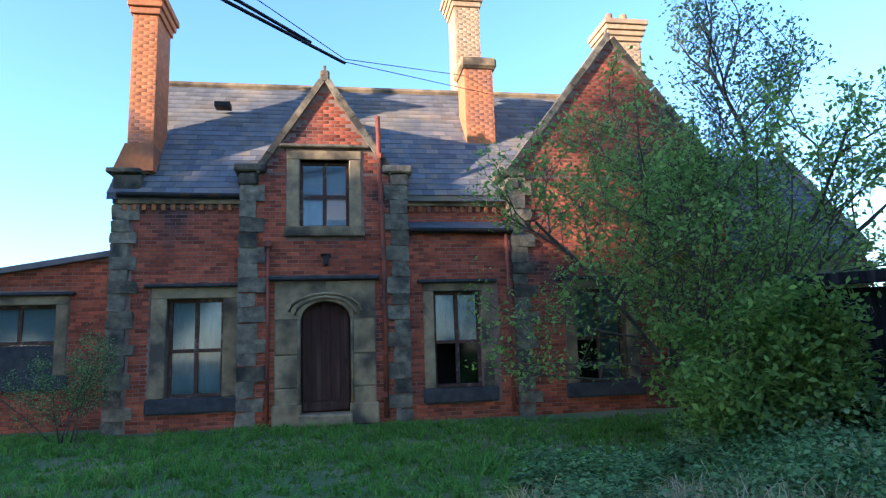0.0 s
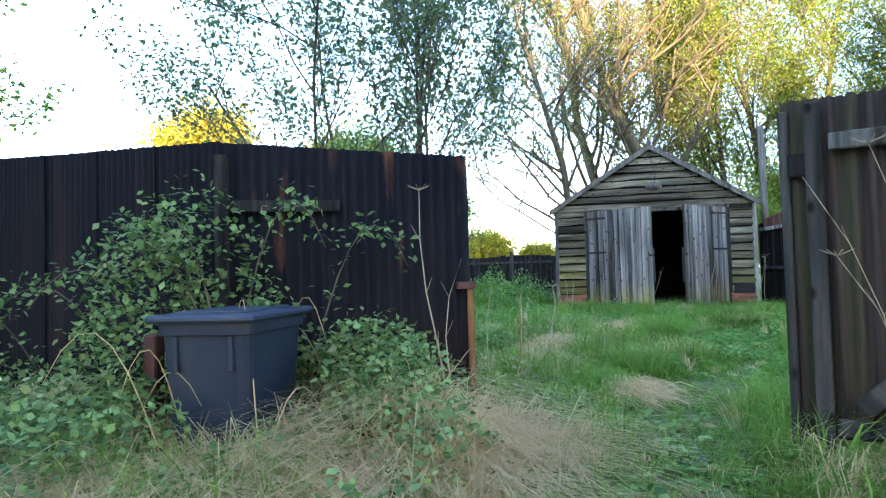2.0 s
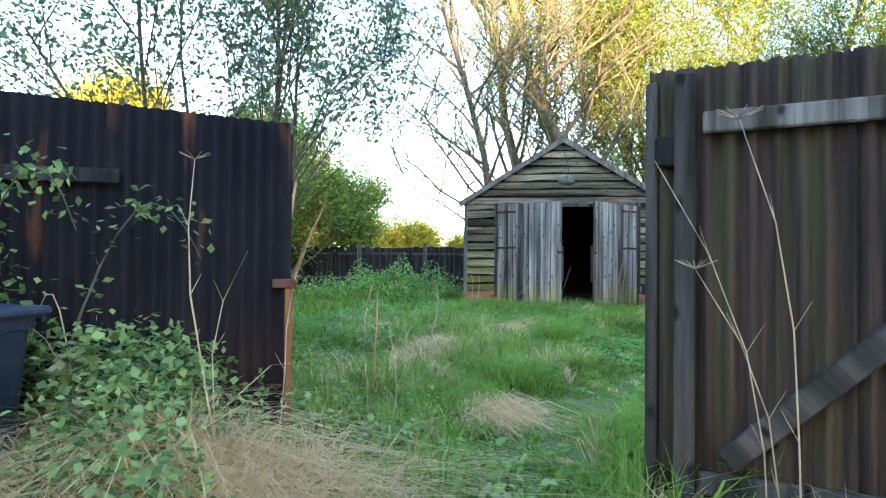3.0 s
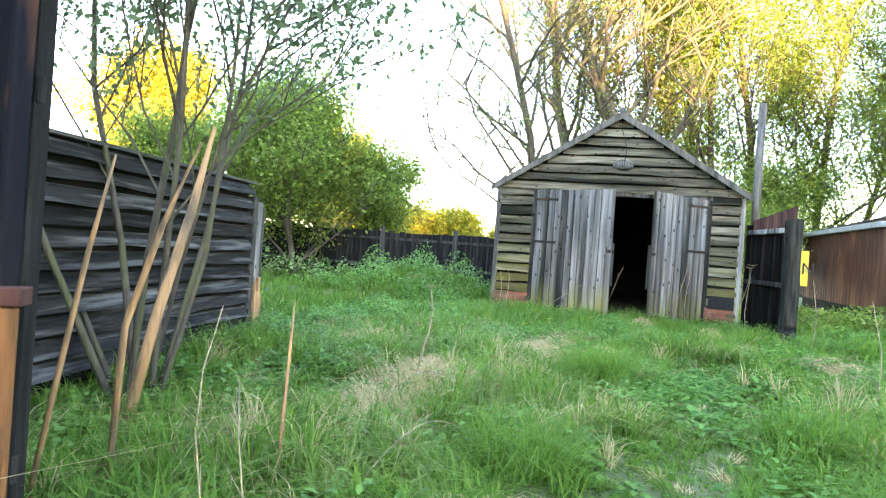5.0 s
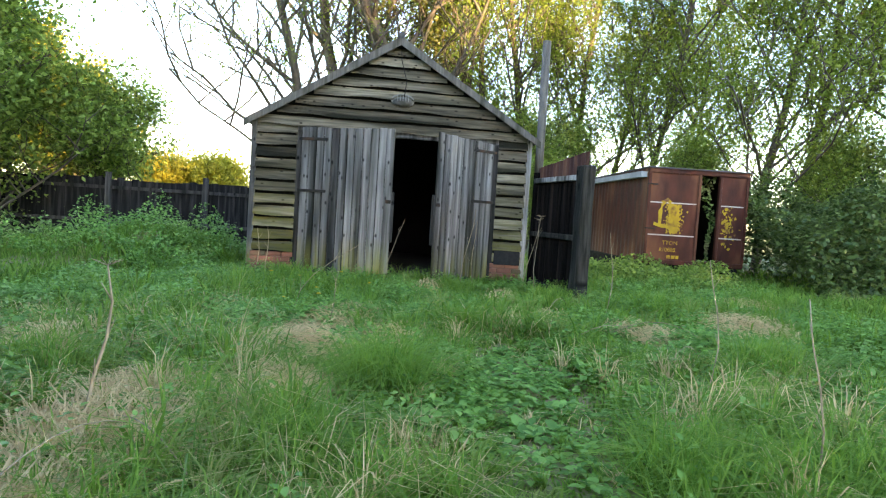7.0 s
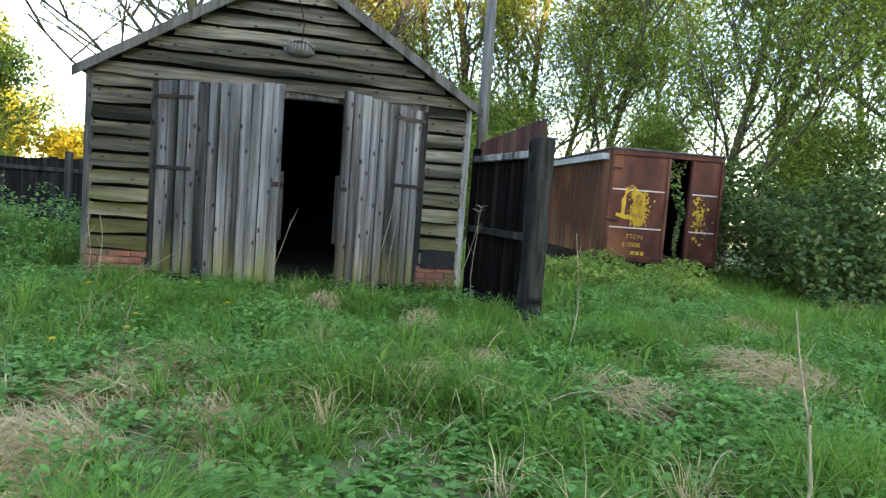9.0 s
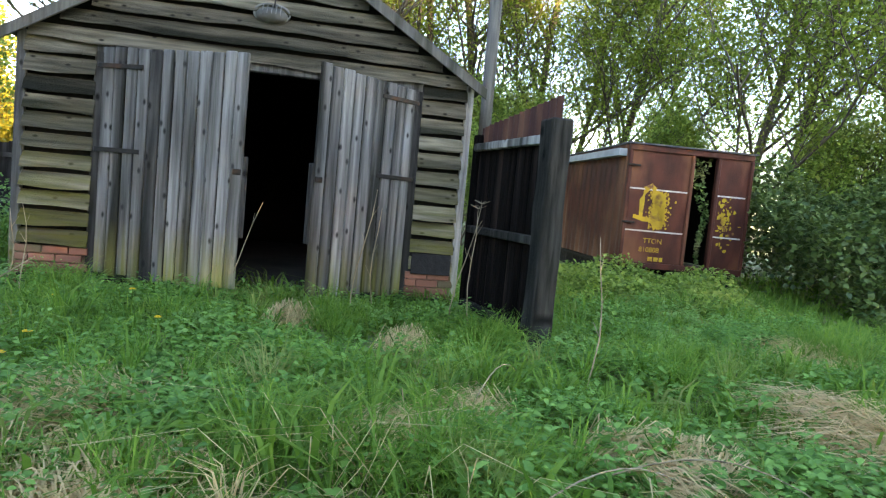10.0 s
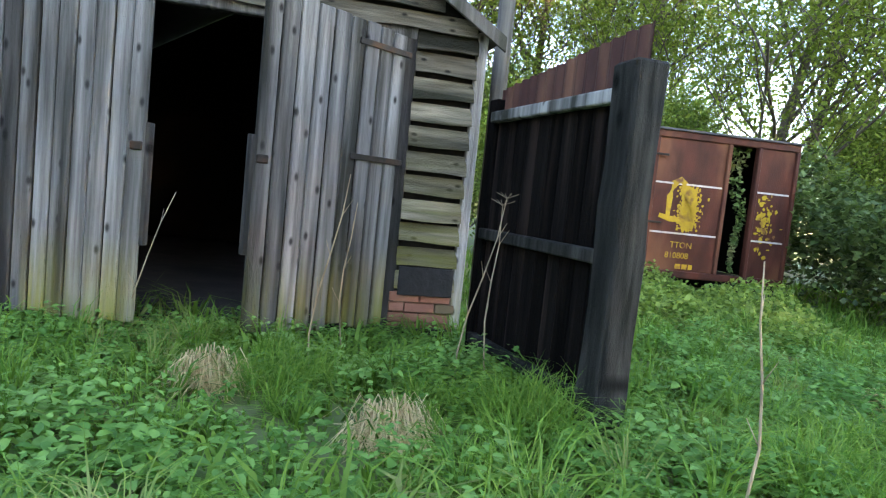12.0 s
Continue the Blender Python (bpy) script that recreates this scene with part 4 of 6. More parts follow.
# ---- wheeled bin ----
def wheeled_bin(m):
    b = thing("wheelie_bin", m, "large dark grey plastic wheelie bin sunk in brambles", "bin")
    W, D, H = 0.50, 0.72, 0.98
    bm = bmesh.new()
    rings = []
    for z, k in ((0.0, 0.80), (0.5, 0.9), (H - 0.08, 0.98), (H - 0.075, 1.04), (H, 1.05)):
        w, d, r = W / 2 * k, D / 2 * k, 0.06
        ring = []
        for cx, cy, a0 in ((w - r, d - r, 0), (-w + r, d - r, 90), (-w + r, -d + r, 180), (w - r, -d + r, 270)):
            for a in (0, 30, 60, 90):
                t = radians(a0 + a)
                ring.append(bm.verts.new((cx + r * math.cos(t), cy + r * math.sin(t), z)))
        rings.append(ring)
    for p, q in zip(rings, rings[1:]):
        for i in range(16):
            bm.faces.new((p[i], p[(i + 1) % 16], q[(i + 1) % 16], q[i]))
    bm.faces.new(rings[0][::-1])
    bm.faces.new(rings[-1])
    part("tub", bm, M_BIN, b)
    for k in (-1, 1):
        for j in (-0.15, 0.15):
            part("rib", boxed(j - 0.012, j + 0.012, k * D / 2 * 0.97 - 0.015, k * D / 2 * 0.97 + 0.015, 0.72, 0.9, bevel=0.004), M_BIN, b)
    for j in (-0.25, 0.0, 0.25):
        part("rib", boxed(-W / 2 * 0.97 - 0.015, -W / 2 * 0.97 + 0.015, j - 0.012, j + 0.012, 0.72, 0.9, bevel=0.004), M_BIN, b)
    bm = bmesh.new()
    box(bm, -W / 2 - 0.045, W / 2 + 0.045, -D / 2 - 0.05, D / 2 + 0.05, H - 0.015, H + 0.028, bevel=0.014)
    box(bm, -W / 2 + 0.05, W / 2 - 0.05, -D / 2 + 0.06, D / 2 - 0.06, H + 0.025, H + 0.04, bevel=0.012)
    part("lid", bm, M_BINLID, b, "blue grey plastic lid")
    part("handle_bar", tube(bmesh.new(), [(-0.22, D / 2 + 0.09, H - 0.04), (0.22, D / 2 + 0.09, H - 0.04)], 0.017, 8), M_BIN, b)
    for s in (-1, 1):
        part("wheel", tube(bmesh.new(), [(s * 0.20, D / 2 - 0.1, 0.1), (s * 0.27, D / 2 - 0.1, 0.1)], 0.1, 16), M_CABLE, b)
    return b


wheeled_bin(pose(4.58, 2.31, -0.17, 0, 0, -77))
stake = part("short_post", roughen(boxed(-0.05, 0.05, -0.04, 0.04, -0.2, 0.72, bevel=0.01), 0.008, 6), M_TINTOP, label="short red brown timber post beside the bin", m=pose(4.42, 2.78, 0, 3, -3, 20))
tagged(stake, "", "post")

# ---- the shed: local s along the front, d into it ----
SHED = pose(15.827, 2.943, 0.15, 0, 0, -82.5)
shed = thing("timber_shed", SHED, "weathered timber shed with double doors standing ajar", "shed")
SW, SD, SE, SA = 4.02, 5.2, 2.22, 3.47
D0, D1 = 0.63, 3.51


def board_courses(a, b, z0, z1, d, n, clip=None):
    """Overlapping feather-edged boards with a wavering lower edge, each a piece of its own."""
    h = (z1 - z0) / n
    for i in range(n):
        # gaps bare the near-black lining, drawing the boards' shadow lines
        lo, hi = z0 + i * h, z0 + (i + 1) * h - random.uniform(0.018, 0.04)
        u0, u1 = (a, b) if not clip else clip(lo + h * 0.6)
        if u1 - u0 < 0.1:
            continue
        k = max(2, int((u1 - u0) / 0.12))
        bm = bmesh.new()
        rows = []
        ph = random.uniform(0, 9)
        sag = random.uniform(-0.008, 0.008)
        for j in range(k + 1):
            u = u0 + (u1 - u0) * j / k
            e = 0.010 * math.sin(u * 3.1 + ph) + 0.006 * math.sin(u * 9.7 + 2 * ph) + sag * (j / k - 0.5) * 2
            o = 0.004 * math.sin(u * 5 + ph)
            top = hi if not clip else min(hi, SE + 0.03 + (SA - SE) * (1 - abs(u - SW / 2) / (SW / 2)))
            rows.append([bm.verts.new(c) for c in ((u, d - 0.075 + o, lo + e), (u, d - 0.028, max(top, lo + e + 0.01)), (u, d - 0.008, max(top, lo + e + 0.01)), (u, d - 0.05, lo + e))])
        for p, q in zip(rows, rows[1:]):
            for j in range(4):
                bm.faces.new((p[j], q[j], q[(j + 1) % 4], p[(j + 1) % 4]))
        bm.faces.new(rows[0][::-1])
        bm.faces.new(rows[-1])
        bmesh.ops.recalc_face_normals(bm, faces=bm.faces[:])
        part("weatherboard", bm, M_BOARD, shed)


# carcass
# linings, back wall and floor carry the interior's shade in their colour
part("lining", holed(bmesh.new(), 0, SW, 0.0, SE, [(D0 + 0.06, D1 - 0.06, -1, 2.1)], 0.0, 0.05), M_INNERSHADE, shed)
part("gable_lining", prismed([(0, SE), (SW, SE), (SW / 2, SA)], 0.0, 0.05), M_INNERSHADE, shed)
part("side_wall", boxed(0, 0.05, 0.05, SD, 0.0, SE, bevel=0), M_BOARD, shed)
part("side_wall", boxed(SW - 0.05, SW, 0.05, SD, 0.0, SE, bevel=0), M_BOARD, shed)
part("back_wall", prismed([(0, 0), (SW, 0), (SW, SE), (SW / 2, SA), (0, SE)], SD, SD + 0.05), M_INNERSHADE, shed)
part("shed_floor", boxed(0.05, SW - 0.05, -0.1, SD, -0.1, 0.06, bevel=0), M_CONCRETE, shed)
board_courses(0.02, D0 - 0.03, 0.33, 2.2, 0, 11)
board_courses(D1 + 0.05, SW - 0.02, 0.33, 2.2, 0, 11)


def gable_clip(z):
    r = (SA - z) / (SA - SE) * SW / 2
    r = min(r, SW / 2)
    return SW / 2 - r, SW / 2 + r


board_courses(0, SW, 2.15, SA - 0.06, 0, 8, gable_clip)
part("door_post", boxed(D0 - 0.05, D0 + 0.03, -0.03, 0.06, 0.0, 2.15, bevel=0.008), M_POST, shed)
part("door_post", boxed(D1 - 0.03, D1 + 0.06, -0.03, 0.06, 0.0, 2.15, bevel=0.008), M_POST, shed)
part("door_head", boxed(D0 - 0.05, D1 + 0.05, -0.035, 0.05, 2.08, 2.19, bevel=0.01), M_PLANK, shed)
part("corner_board", boxed(-0.05, 0.03, -0.045, 0.05, 0.0, 2.2, bevel=0.008), M_PLANK, shed)
part("corner_board", boxed(SW - 0.03, SW + 0.05, -0.045, 0.05, 0.0, 2.2, bevel=0.008), M_PLANK, shed)
for a, b in ((0.0, D0 - 0.02), (D1 + 0.02, SW)):
    part("brick_plinth", boxed(a, b, -0.02, 0.1, -0.2, 0.29, bevel=0), M_MORTAR, shed)
    z, r = -0.06, 0
    while z < 0.27:
        u = a - (0.11 if r % 2 else 0)
        while u < b:
            p, q = max(u, a) + 0.005, min(u + 0.225, b) - 0.005
            if q - p > 0.05:
                part("brick", boxed(p, q, -0.055, 0.0, z + 0.005, z + 0.07, bevel=0.004), M_PINK, shed)
            u += 0.225
        z += 0.075
        r += 1
part("damp_strip", boxed(D1 + 0.07, SW - 0.04, -0.088, -0.078, 0.295, 0.50, bevel=0.004), M_CABLE, shed, "black sheet below the boards")


def plank_door(hinge_s, width, side, angle, zt_hinge, zt_free, n, gap=-1):
    """Ledged door of vertical planks, swung out on its hinge; side 1: free edge towards +s."""
    d = new("shed_door")
    d.parent = shed
    d.matrix_basis = pose(hinge_s, -0.06, 0.06, 0, 0, -side * angle)
    d["label"] = "silvered plank door standing ajar"
    w = width / n
    for i in range(n):
        t = (i + 0.5) / n
        g0, g1 = random.uniform(0.003, 0.009), random.uniform(0.003, 0.009)
        a, b = sorted((side * (i * w + g0), side * ((i + 1) * w - g1)))
        top = zt_hinge + (zt_free - zt_hinge) * t + random.uniform(-0.008, 0.008)
        o = random.uniform(-0.004, 0.004)
        # plank at index gap is coloured darker, for the shade of a gap
        part("plank", boxed(a, b, -0.028 + o, o, random.uniform(0.0, 0.05), top, bevel=0.008), M_POST if i == gap else M_PLANK, d)
    for z in (0.3, 1.0, 1.8):
        a, b = sorted((side * 0.05, side * (width - 0.05)))
        part("ledge", boxed(a, b, 0.005, 0.03, z, z + 0.12, bevel=0.006), M_POST, d)
    for z in (1.14, 1.88):
        a, b = sorted((side * -0.03, side * 0.42))
        part("strap_hinge", boxed(a, b, -0.04, -0.028, z, z + 0.04, bevel=0.003), M_IRON, d)
    a, b = sorted((side * (width - 0.09), side * (width - 0.01)))
    part("lock_staple", boxed(a, b, -0.04, -0.028, 1.04, 1.09, bevel=0.006), M_IRON, d)
    part("edge_post", boxed(*sorted((side * (width - 0.01), side * (width + 0.02))), -0.02, 0.03, 0.5, 1.2, bevel=0.004), M_POST, d)
    return d


plank_door(D0 + 0.04, 1.42, 1, 21.7, 2.06, 2.08, 12, 4)
plank_door(D1 - 0.03, 1.10, -1, 33.7, 2.02, 2.07, 9)

# roof of the shed
for s in (-1, 1):
    m = SW / 2
    bm = bmesh.new()
    a = [(m + s * (m + 0.14), -0.12, SE - 0.03), (m, -0.12, SA + 0.06), (m, SD + 0.1, SA + 0.06), (m + s * (m + 0.14), SD + 0.1, SE - 0.03)]
    vs = [bm.verts.new(c) for c in a] + [bm.verts.new((c[0], c[1], c[2] - 0.035)) for c in a]
    for f in ((0, 1, 2, 3), (7, 6, 5, 4), (0, 4, 5, 1), (1, 5, 6, 2), (2, 6, 7, 3), (3, 7, 4, 0)):
        bm.faces.new([vs[i] for i in f])
    bmesh.ops.recalc_face_normals(bm, faces=bm.faces[:])
    part("roof", bm, M_FELT, shed)
    e = m + s * (m + 0.15)
    pts = [(e, SE - 0.05), (m, SA + 0.05), (m, SA - 0.07), (e, SE - 0.15)]
    part("barge_board", prismed(pts, -0.15, -0.122), M_POLE, shed)
bm = tube(bmesh.new(), [(SW / 2, -0.16, SA + 0.07), (SW / 2, SD + 0.1, SA + 0.07)], 0.05, 6)
part("ridge_cap", bm, M_FELT, shed)
# oval bulkhead lamp and its wire
lampob = new("bulkhead_lamp")
lampob.parent = shed
bm = bmesh.new()
bmesh.ops.create_uvsphere(bm, u_segments=20, v_segments=10, radius=1, matrix=Matrix.LocRotScale((SW / 2 + 0.07, -0.06, 2.6), None, (0.15, 0.06, 0.075)))
part("lamp_glass", bm, M_LAMPGLASS, lampob, smooth=True)
bm = bmesh.new()
ring = [(SW / 2 + 0.07 + 0.16 * math.cos(i * math.pi / 12), -0.055, 2.62 + 0.085 * math.sin(i * math.pi / 12)) for i in range(25)]
tube(bm, ring, 0.014, 6, cap=False)
for k in (-0.08, -0.04, 0.0, 0.04, 0.08):
    tube(bm, [(SW / 2 + 0.07 + k, -0.07, 2.55), (SW / 2 + 0.07 + k, -0.125, 2.62), (SW / 2 + 0.07 + k, -0.07, 2.69)], 0.006, 5)
part("lamp_guard", bm, M_LAMPGUARD, lampob, smooth=True)
part("lamp_wire", tube(bmesh.new(), [(2.1, -0.08, 2.67), (2.12, -0.09, 2.9), (2.03, -0.09, 3.2), (2.02, -0.09, 3.38)], 0.006, 5), M_CABLE, lampob)

# grey pole behind the shed's corner
pole = part("pole", tube(bmesh.new(), [(16.95, -1.31, 0.1), (16.93, -1.29, 4.0)], [0.07, 0.065], 10), M_POLE, label="grey round timber pole beside the shed", smooth=True)
tagged(pole, "", "pole")

# dark loose gate panel leaning by the shed
PA, PB = (15.95, -1.15), (14.58, -1.56)
panel = thing("gate_panel", line_pose(PA, PB, 0.12), "black boarded gate panel on a thick grey post", "gate panel")
PL = math.dist(PA, PB)
for i in range(10):
    a = 0.05 + i * (PL - 0.1) / 10
    part("board", boxed(a, a + (PL - 0.1) / 10 - 0.008, 0.0, 0.02, 0.08 + 0.01 * random.random(), 1.58, bevel=0.004), M_PANEL, panel)
part("top_sheet", corrugated(bmesh.new(), PL + 0.05, 1.55, lambda s: 1.79 + 0.13 * s / PL, 0.1, 0.01), M_TINTOP, panel, m=pose(0, 0.03, 0))
for z, mm in ((1.56, M_PLANK), (0.8, M_GATEPOST), (0.1, M_GATEPOST)):
    part("rail", boxed(0.04, PL - 0.06, -0.06, -0.003, z, z + 0.07, bevel=0.008), mm, panel)
part("hinge_stile", boxed(-0.06, 0.06, -0.03, 0.07, -0.1, 1.72, bevel=0.01), M_PANEL, panel)
bm = boxed(PL - 0.09, PL + 0.09, -0.07, 0.11, -0.25, 1.74, bevel=0.015)
bmesh.ops.subdivide_edges(bm, edges=[e for e in bm.edges if e.calc_length() > 1], cuts=8)
part("post", roughen(bm, 0.014, 5), M_GATEPOST, panel)

# ---- tarred weatherboarded store beside the path ----
CA, CB = (6.9, 3.42), (10.55, 4.27)
clad = thing("tarred_store", line_pose(CA, CB, 0.0), "low black weatherboarded store with a broken end post", "outbuilding")
CL = math.dist(CA, CB)
n = 11
for i in range(n):
    z = 0.1 + i * 0.145
    bm = bmesh.new()
    pts = []
    ph = random.uniform(0, 9)
    K = 24
    prev = None
    for j in range(K + 1):
        u = CL * j / K
        e = 0.012 * math.sin(u * 2.3 + ph) + 0.006 * math.sin(u * 7 + ph)
        cur = [bm.verts.new(c) for c in ((u, -0.105, z + e), (u, -0.03, z + 0.112), (u, -0.01, z + 0.112), (u, -0.06, z + e))]
        if prev:
            for q in range(4):
                bm.faces.new((prev[q], cur[q], cur[(q + 1) % 4], prev[(q + 1) % 4]))
        prev = cur
    bmesh.ops.recalc_face_normals(bm, faces=bm.faces[:])
    part("weatherboard", bm, M_BLACKBOARD, clad)
# lining coloured as shade, for black lines between the boards
part("wall_lining", boxed(0, CL, 0.005, 0.05, 0, 1.72, bevel=0), M_INNERSHADE, clad)
part("end_wall", boxed(CL - 0.05, CL, 0.05, 2.2, 0, 1.6, bevel=0), M_BLACKBOARD, clad)
part("end_wall", boxed(0, 0.05, 0.05, 2.2, 0, 1.6, bevel=0), M_BLACKBOARD, clad)
part("back_wall", boxed(0, CL, 2.2, 2.25, 0, 1.6, bevel=0), M_BLACKBOARD, clad)
part("roof_sheet", roof_slab(-0.1, CL + 0.1, -0.06, 1.71, 2.3, 1.8, 0.025), M_FELT, clad)
part("end_post", boxed(CL, CL + 0.1, -0.08, 0.04, -0.1, 1.55, bevel=0.01), M_POST, clad)
part("end_board", boxed(CL + 0.12, CL + 0.27, -0.06, -0.03, 0.45, 1.5, bevel=0.006), M_PLANK, clad)
part("end_board", boxed(CL + 0.3, CL + 0.38, -0.04, 0.04, -0.1, 1.45, bevel=0.008), M_POST, clad)
bm = bmesh.new()
for a, h in ((0.10, 0.62), (0.15, 0.5), (0.2, 0.66), (0.25, 0.45)):
    box(bm, CL + a, CL + a + 0.055, -0.1, -0.06, -0.05, h, bevel=0.01)
part("split_stump", bm, M_PALEBARK, clad, "split pale timber end")

# ---- steel container ----
CON = pose(20.43, -4.13, 0.38, 0, 0, -87.5)
con = thing("steel_container", CON, "rusty red steel container with yellow paint and an open door", "container")
CW, CH, CD = 2.2, 2.06, 8.2
OA, OB = 1.12, 1.58
part("front_panel", boxed(0.05, OA, 0.0, 0.04, 0.1, CH - 0.1, bevel=0.004), M_RUST, con)
part("front_panel", boxed(OB, CW - 0.05, 0.0, 0.04, 0.1, CH - 0.1, bevel=0.004), M_RUST, con)
part("top_rail", boxed(0, CW, -0.03, 0.08, CH - 0.1, CH, bevel=0.01), M_RUST, con)
part("bottom_rail", boxed(0, CW, -0.03, 0.08, 0, 0.1, bevel=0.01), M_RUST, con)
for u in (0.1, CW - 0.3):
    part("sleeper", boxed(u, u + 0.2, 0.0, CD, -0.5, -0.021, bevel=0.01), M_POSTDARK, con)
for a in (0.0, OA - 0.03, OB - 0.03, CW - 0.06):
    part("upright", boxed(a, a + 0.06, -0.04, 0.06, 0.1, CH - 0.1, bevel=0.01), M_RUST, con)
bm = corrugated(bmesh.new(), CD, 0.05, lambda s: CH, 0.28, 0.010, 0.0)
part("side_panel", bm, M_RUST, con, m=Matrix.Translation((0.01, 0.05, 0)) @ Matrix.Rotation(math.pi / 2, 4, "Z"))
part("side_panel", boxed(CW - 0.04, CW, 0.05, CD, 0.05, CH, bevel=0), M_RUST, con)
# added black linings, ceiling and floor colour stand in for the unlit interior
part("back_panel", boxed(0, CW, CD, CD + 0.04, 0, CH, bevel=0), M_INNERSHADE, con)
part("floor_panel", boxed(0, CW, 0.05, CD, -0.02, 0.03, bevel=0), M_INNERSHADE, con)
part("inner_lining", boxed(0.06, 0.1, 0.08, CD, 0.05, CH - 0.05, bevel=0), M_INNERSHADE, con)
part("inner_lining", boxed(CW - 0.09, CW - 0.05, 0.08, CD, 0.05, CH - 0.05, bevel=0), M_INNERSHADE, con)
part("inner_ceiling", boxed(0.1, CW - 0.09, 0.08, CD, CH - 0.05, CH - 0.02, bevel=0), M_INNERSHADE, con)
part("roof_panel", boxed(-0.03, CW + 0.03, -0.06, CD, CH, CH + 0.03, bevel=0.005), M_FELT, con)
part("loose_roof_sheet", roof_slab(-0.14, 0.05, 0.1, CH - 0.08, 8.0, CH + 0.0, 0.12), M_SHEETGREY, con)
for z in (0.62, 1.32):
    for a, b in ((0.06, OA - 0.04), (OB + 0.03, CW - 0.08)):
        part("white_line", boxed(a, b, -0.005, 0.001, z, z + 0.025, bevel=0), M_WHITE, con)
for z in (0.75, 1.7):
    part("hinge", boxed(-0.02, 0.2, -0.06, -0.03, z, z + 0.03, bevel=0.006), M_IRON, con)
# yellow paint: a hooked figure over a scraped patch
bm = bmesh.new()
tube(bm, [(0.31, -0.004, 0.86), (0.31, -0.004, 1.15), (0.36, -0.004, 1.33), (0.45, -0.004, 1.38), (0.52, -0.004, 1.32), (0.53, -0.004, 1.25)], [0.03, 0.045, 0.055, 0.055, 0.05, 0.03], 8)
tube(bm, [(0.18, -0.004, 0.87), (0.35, -0.004, 0.83), (0.6, -0.004, 0.82)], [0.03, 0.04, 0.03], 8)
for v in bm.verts:
    v.co.y = -0.003 + (v.co.y + 0.004) * 0.05
part("painted_figure", bm, M_YELLOW, con)
bm = bmesh.new()
for k in range(560):
    a, z = random.gauss(0.61, 0.085), random.gauss(0.98, 0.16)
    if 0.36 < a < OA - 0.1 and 0.68 < z < 1.32:
        big = 1.9 if abs(a - 0.6) < 0.11 else 0.9
        w, h = big * random.uniform(0.006, 0.026), big * random.uniform(0.006, 0.032)
        vs = [bm.verts.new((a + w * math.cos(t) * random.uniform(0.6, 1.2), -0.0025 - 0.0004 * (k % 5), z + h * math.sin(t) * random.uniform(0.6, 1.2))) for t in (0, 1, 2, 3, 4, 5)]
        bm.faces.new(vs)
for k in range(90):
    a, z = random.gauss(OB + 0.2, 0.08), random.gauss(0.88, 0.17)
    if not OB + 0.05 < a < CW - 0.12:
        continue
    w, h = random.uniform(0.008, 0.04), random.uniform(0.008, 0.045)
    vs = [bm.verts.new((a + w * math.cos(t) * random.uniform(0.6, 1.2), -0.0025 - 0.0004 * (k % 5), z + h * math.sin(t) * random.uniform(0.6, 1.2))) for t in (0, 1, 2, 3, 4, 5)]
    bm.faces.new(vs)
part("flaking_paint", bm, M_YELLOW, con)["kind"] = "stuff"


def lettering(text, size, m, material, parent):
    cu = bpy.data.curves.new("lettering", "FONT")
    cu.body, cu.size, cu.extrude = text, size, 0.001
    ob = new("lettering", cu)
    ob.parent = parent
    ob.matrix_basis = m
    cu.materials.append(material)
    return ob


for k, (a, b) in enumerate(((0.52, 0.60), (0.62, 0.70), (0.72, 0.78))):
    part("faded_letter", boxed(a, b, -0.004, 0.001, 0.13, 0.20, bevel=0), M_YELLOW, con)
lettering("TTON", 0.12, pose(0.40, -0.004, 0.43, 90), M_YELLOW, con)
lettering("810808", 0.12, pose(0.34, -0.004, 0.28, 90), M_YELLOW, con)

# yellow notice board on a short stake, behind the gate panel
notice = thing("notice_board", pose(17.9, -2.09, 0.55, 0, 0, -80), "small yellow notice board with black lettering", "sign")
part("board", boxed(-0.22, 0.22, 0.0, 0.015, 0.36, 1.0, bevel=0.003), M_NOTICE, notice)
part("stake", boxed(-0.02, 0.02, 0.016, 0.05, -0.6, 0.95, bevel=0.004), M_POST, notice)
lettering("ON", 0.30, pose(-0.15, -0.003, 0.58, 90), M_CABLE, notice)

# ---- far boarded fence ----
FA, FB = (20.2, 3.2), (19.6, 13.5)
bf = thing("board_fence", line_pose(FA, FB, 0.15), "dark close boarded garden fence with sagging posts", "fence")
BL = math.dist(FA, FB)
i, x = 0, 0.0
while x < BL:
    part("board", boxed(x, x + 0.145, 0, 0.02, 0.1, 1.32 + random.uniform(-0.03, 0.03), bevel=0), M_POSTDARK, bf)
    x += 0.15
for k in range(6):
    part("post", boxed(k * 2.0, k * 2.0 + 0.1, 0.02, 0.12, -0.1, 1.45, bevel=0.01), M_POST, bf)
for z in (0.4, 1.1):
    part("rail", boxed(0, BL, 0.02, 0.06, z, z + 0.07, bevel=0), M_POST, bf)


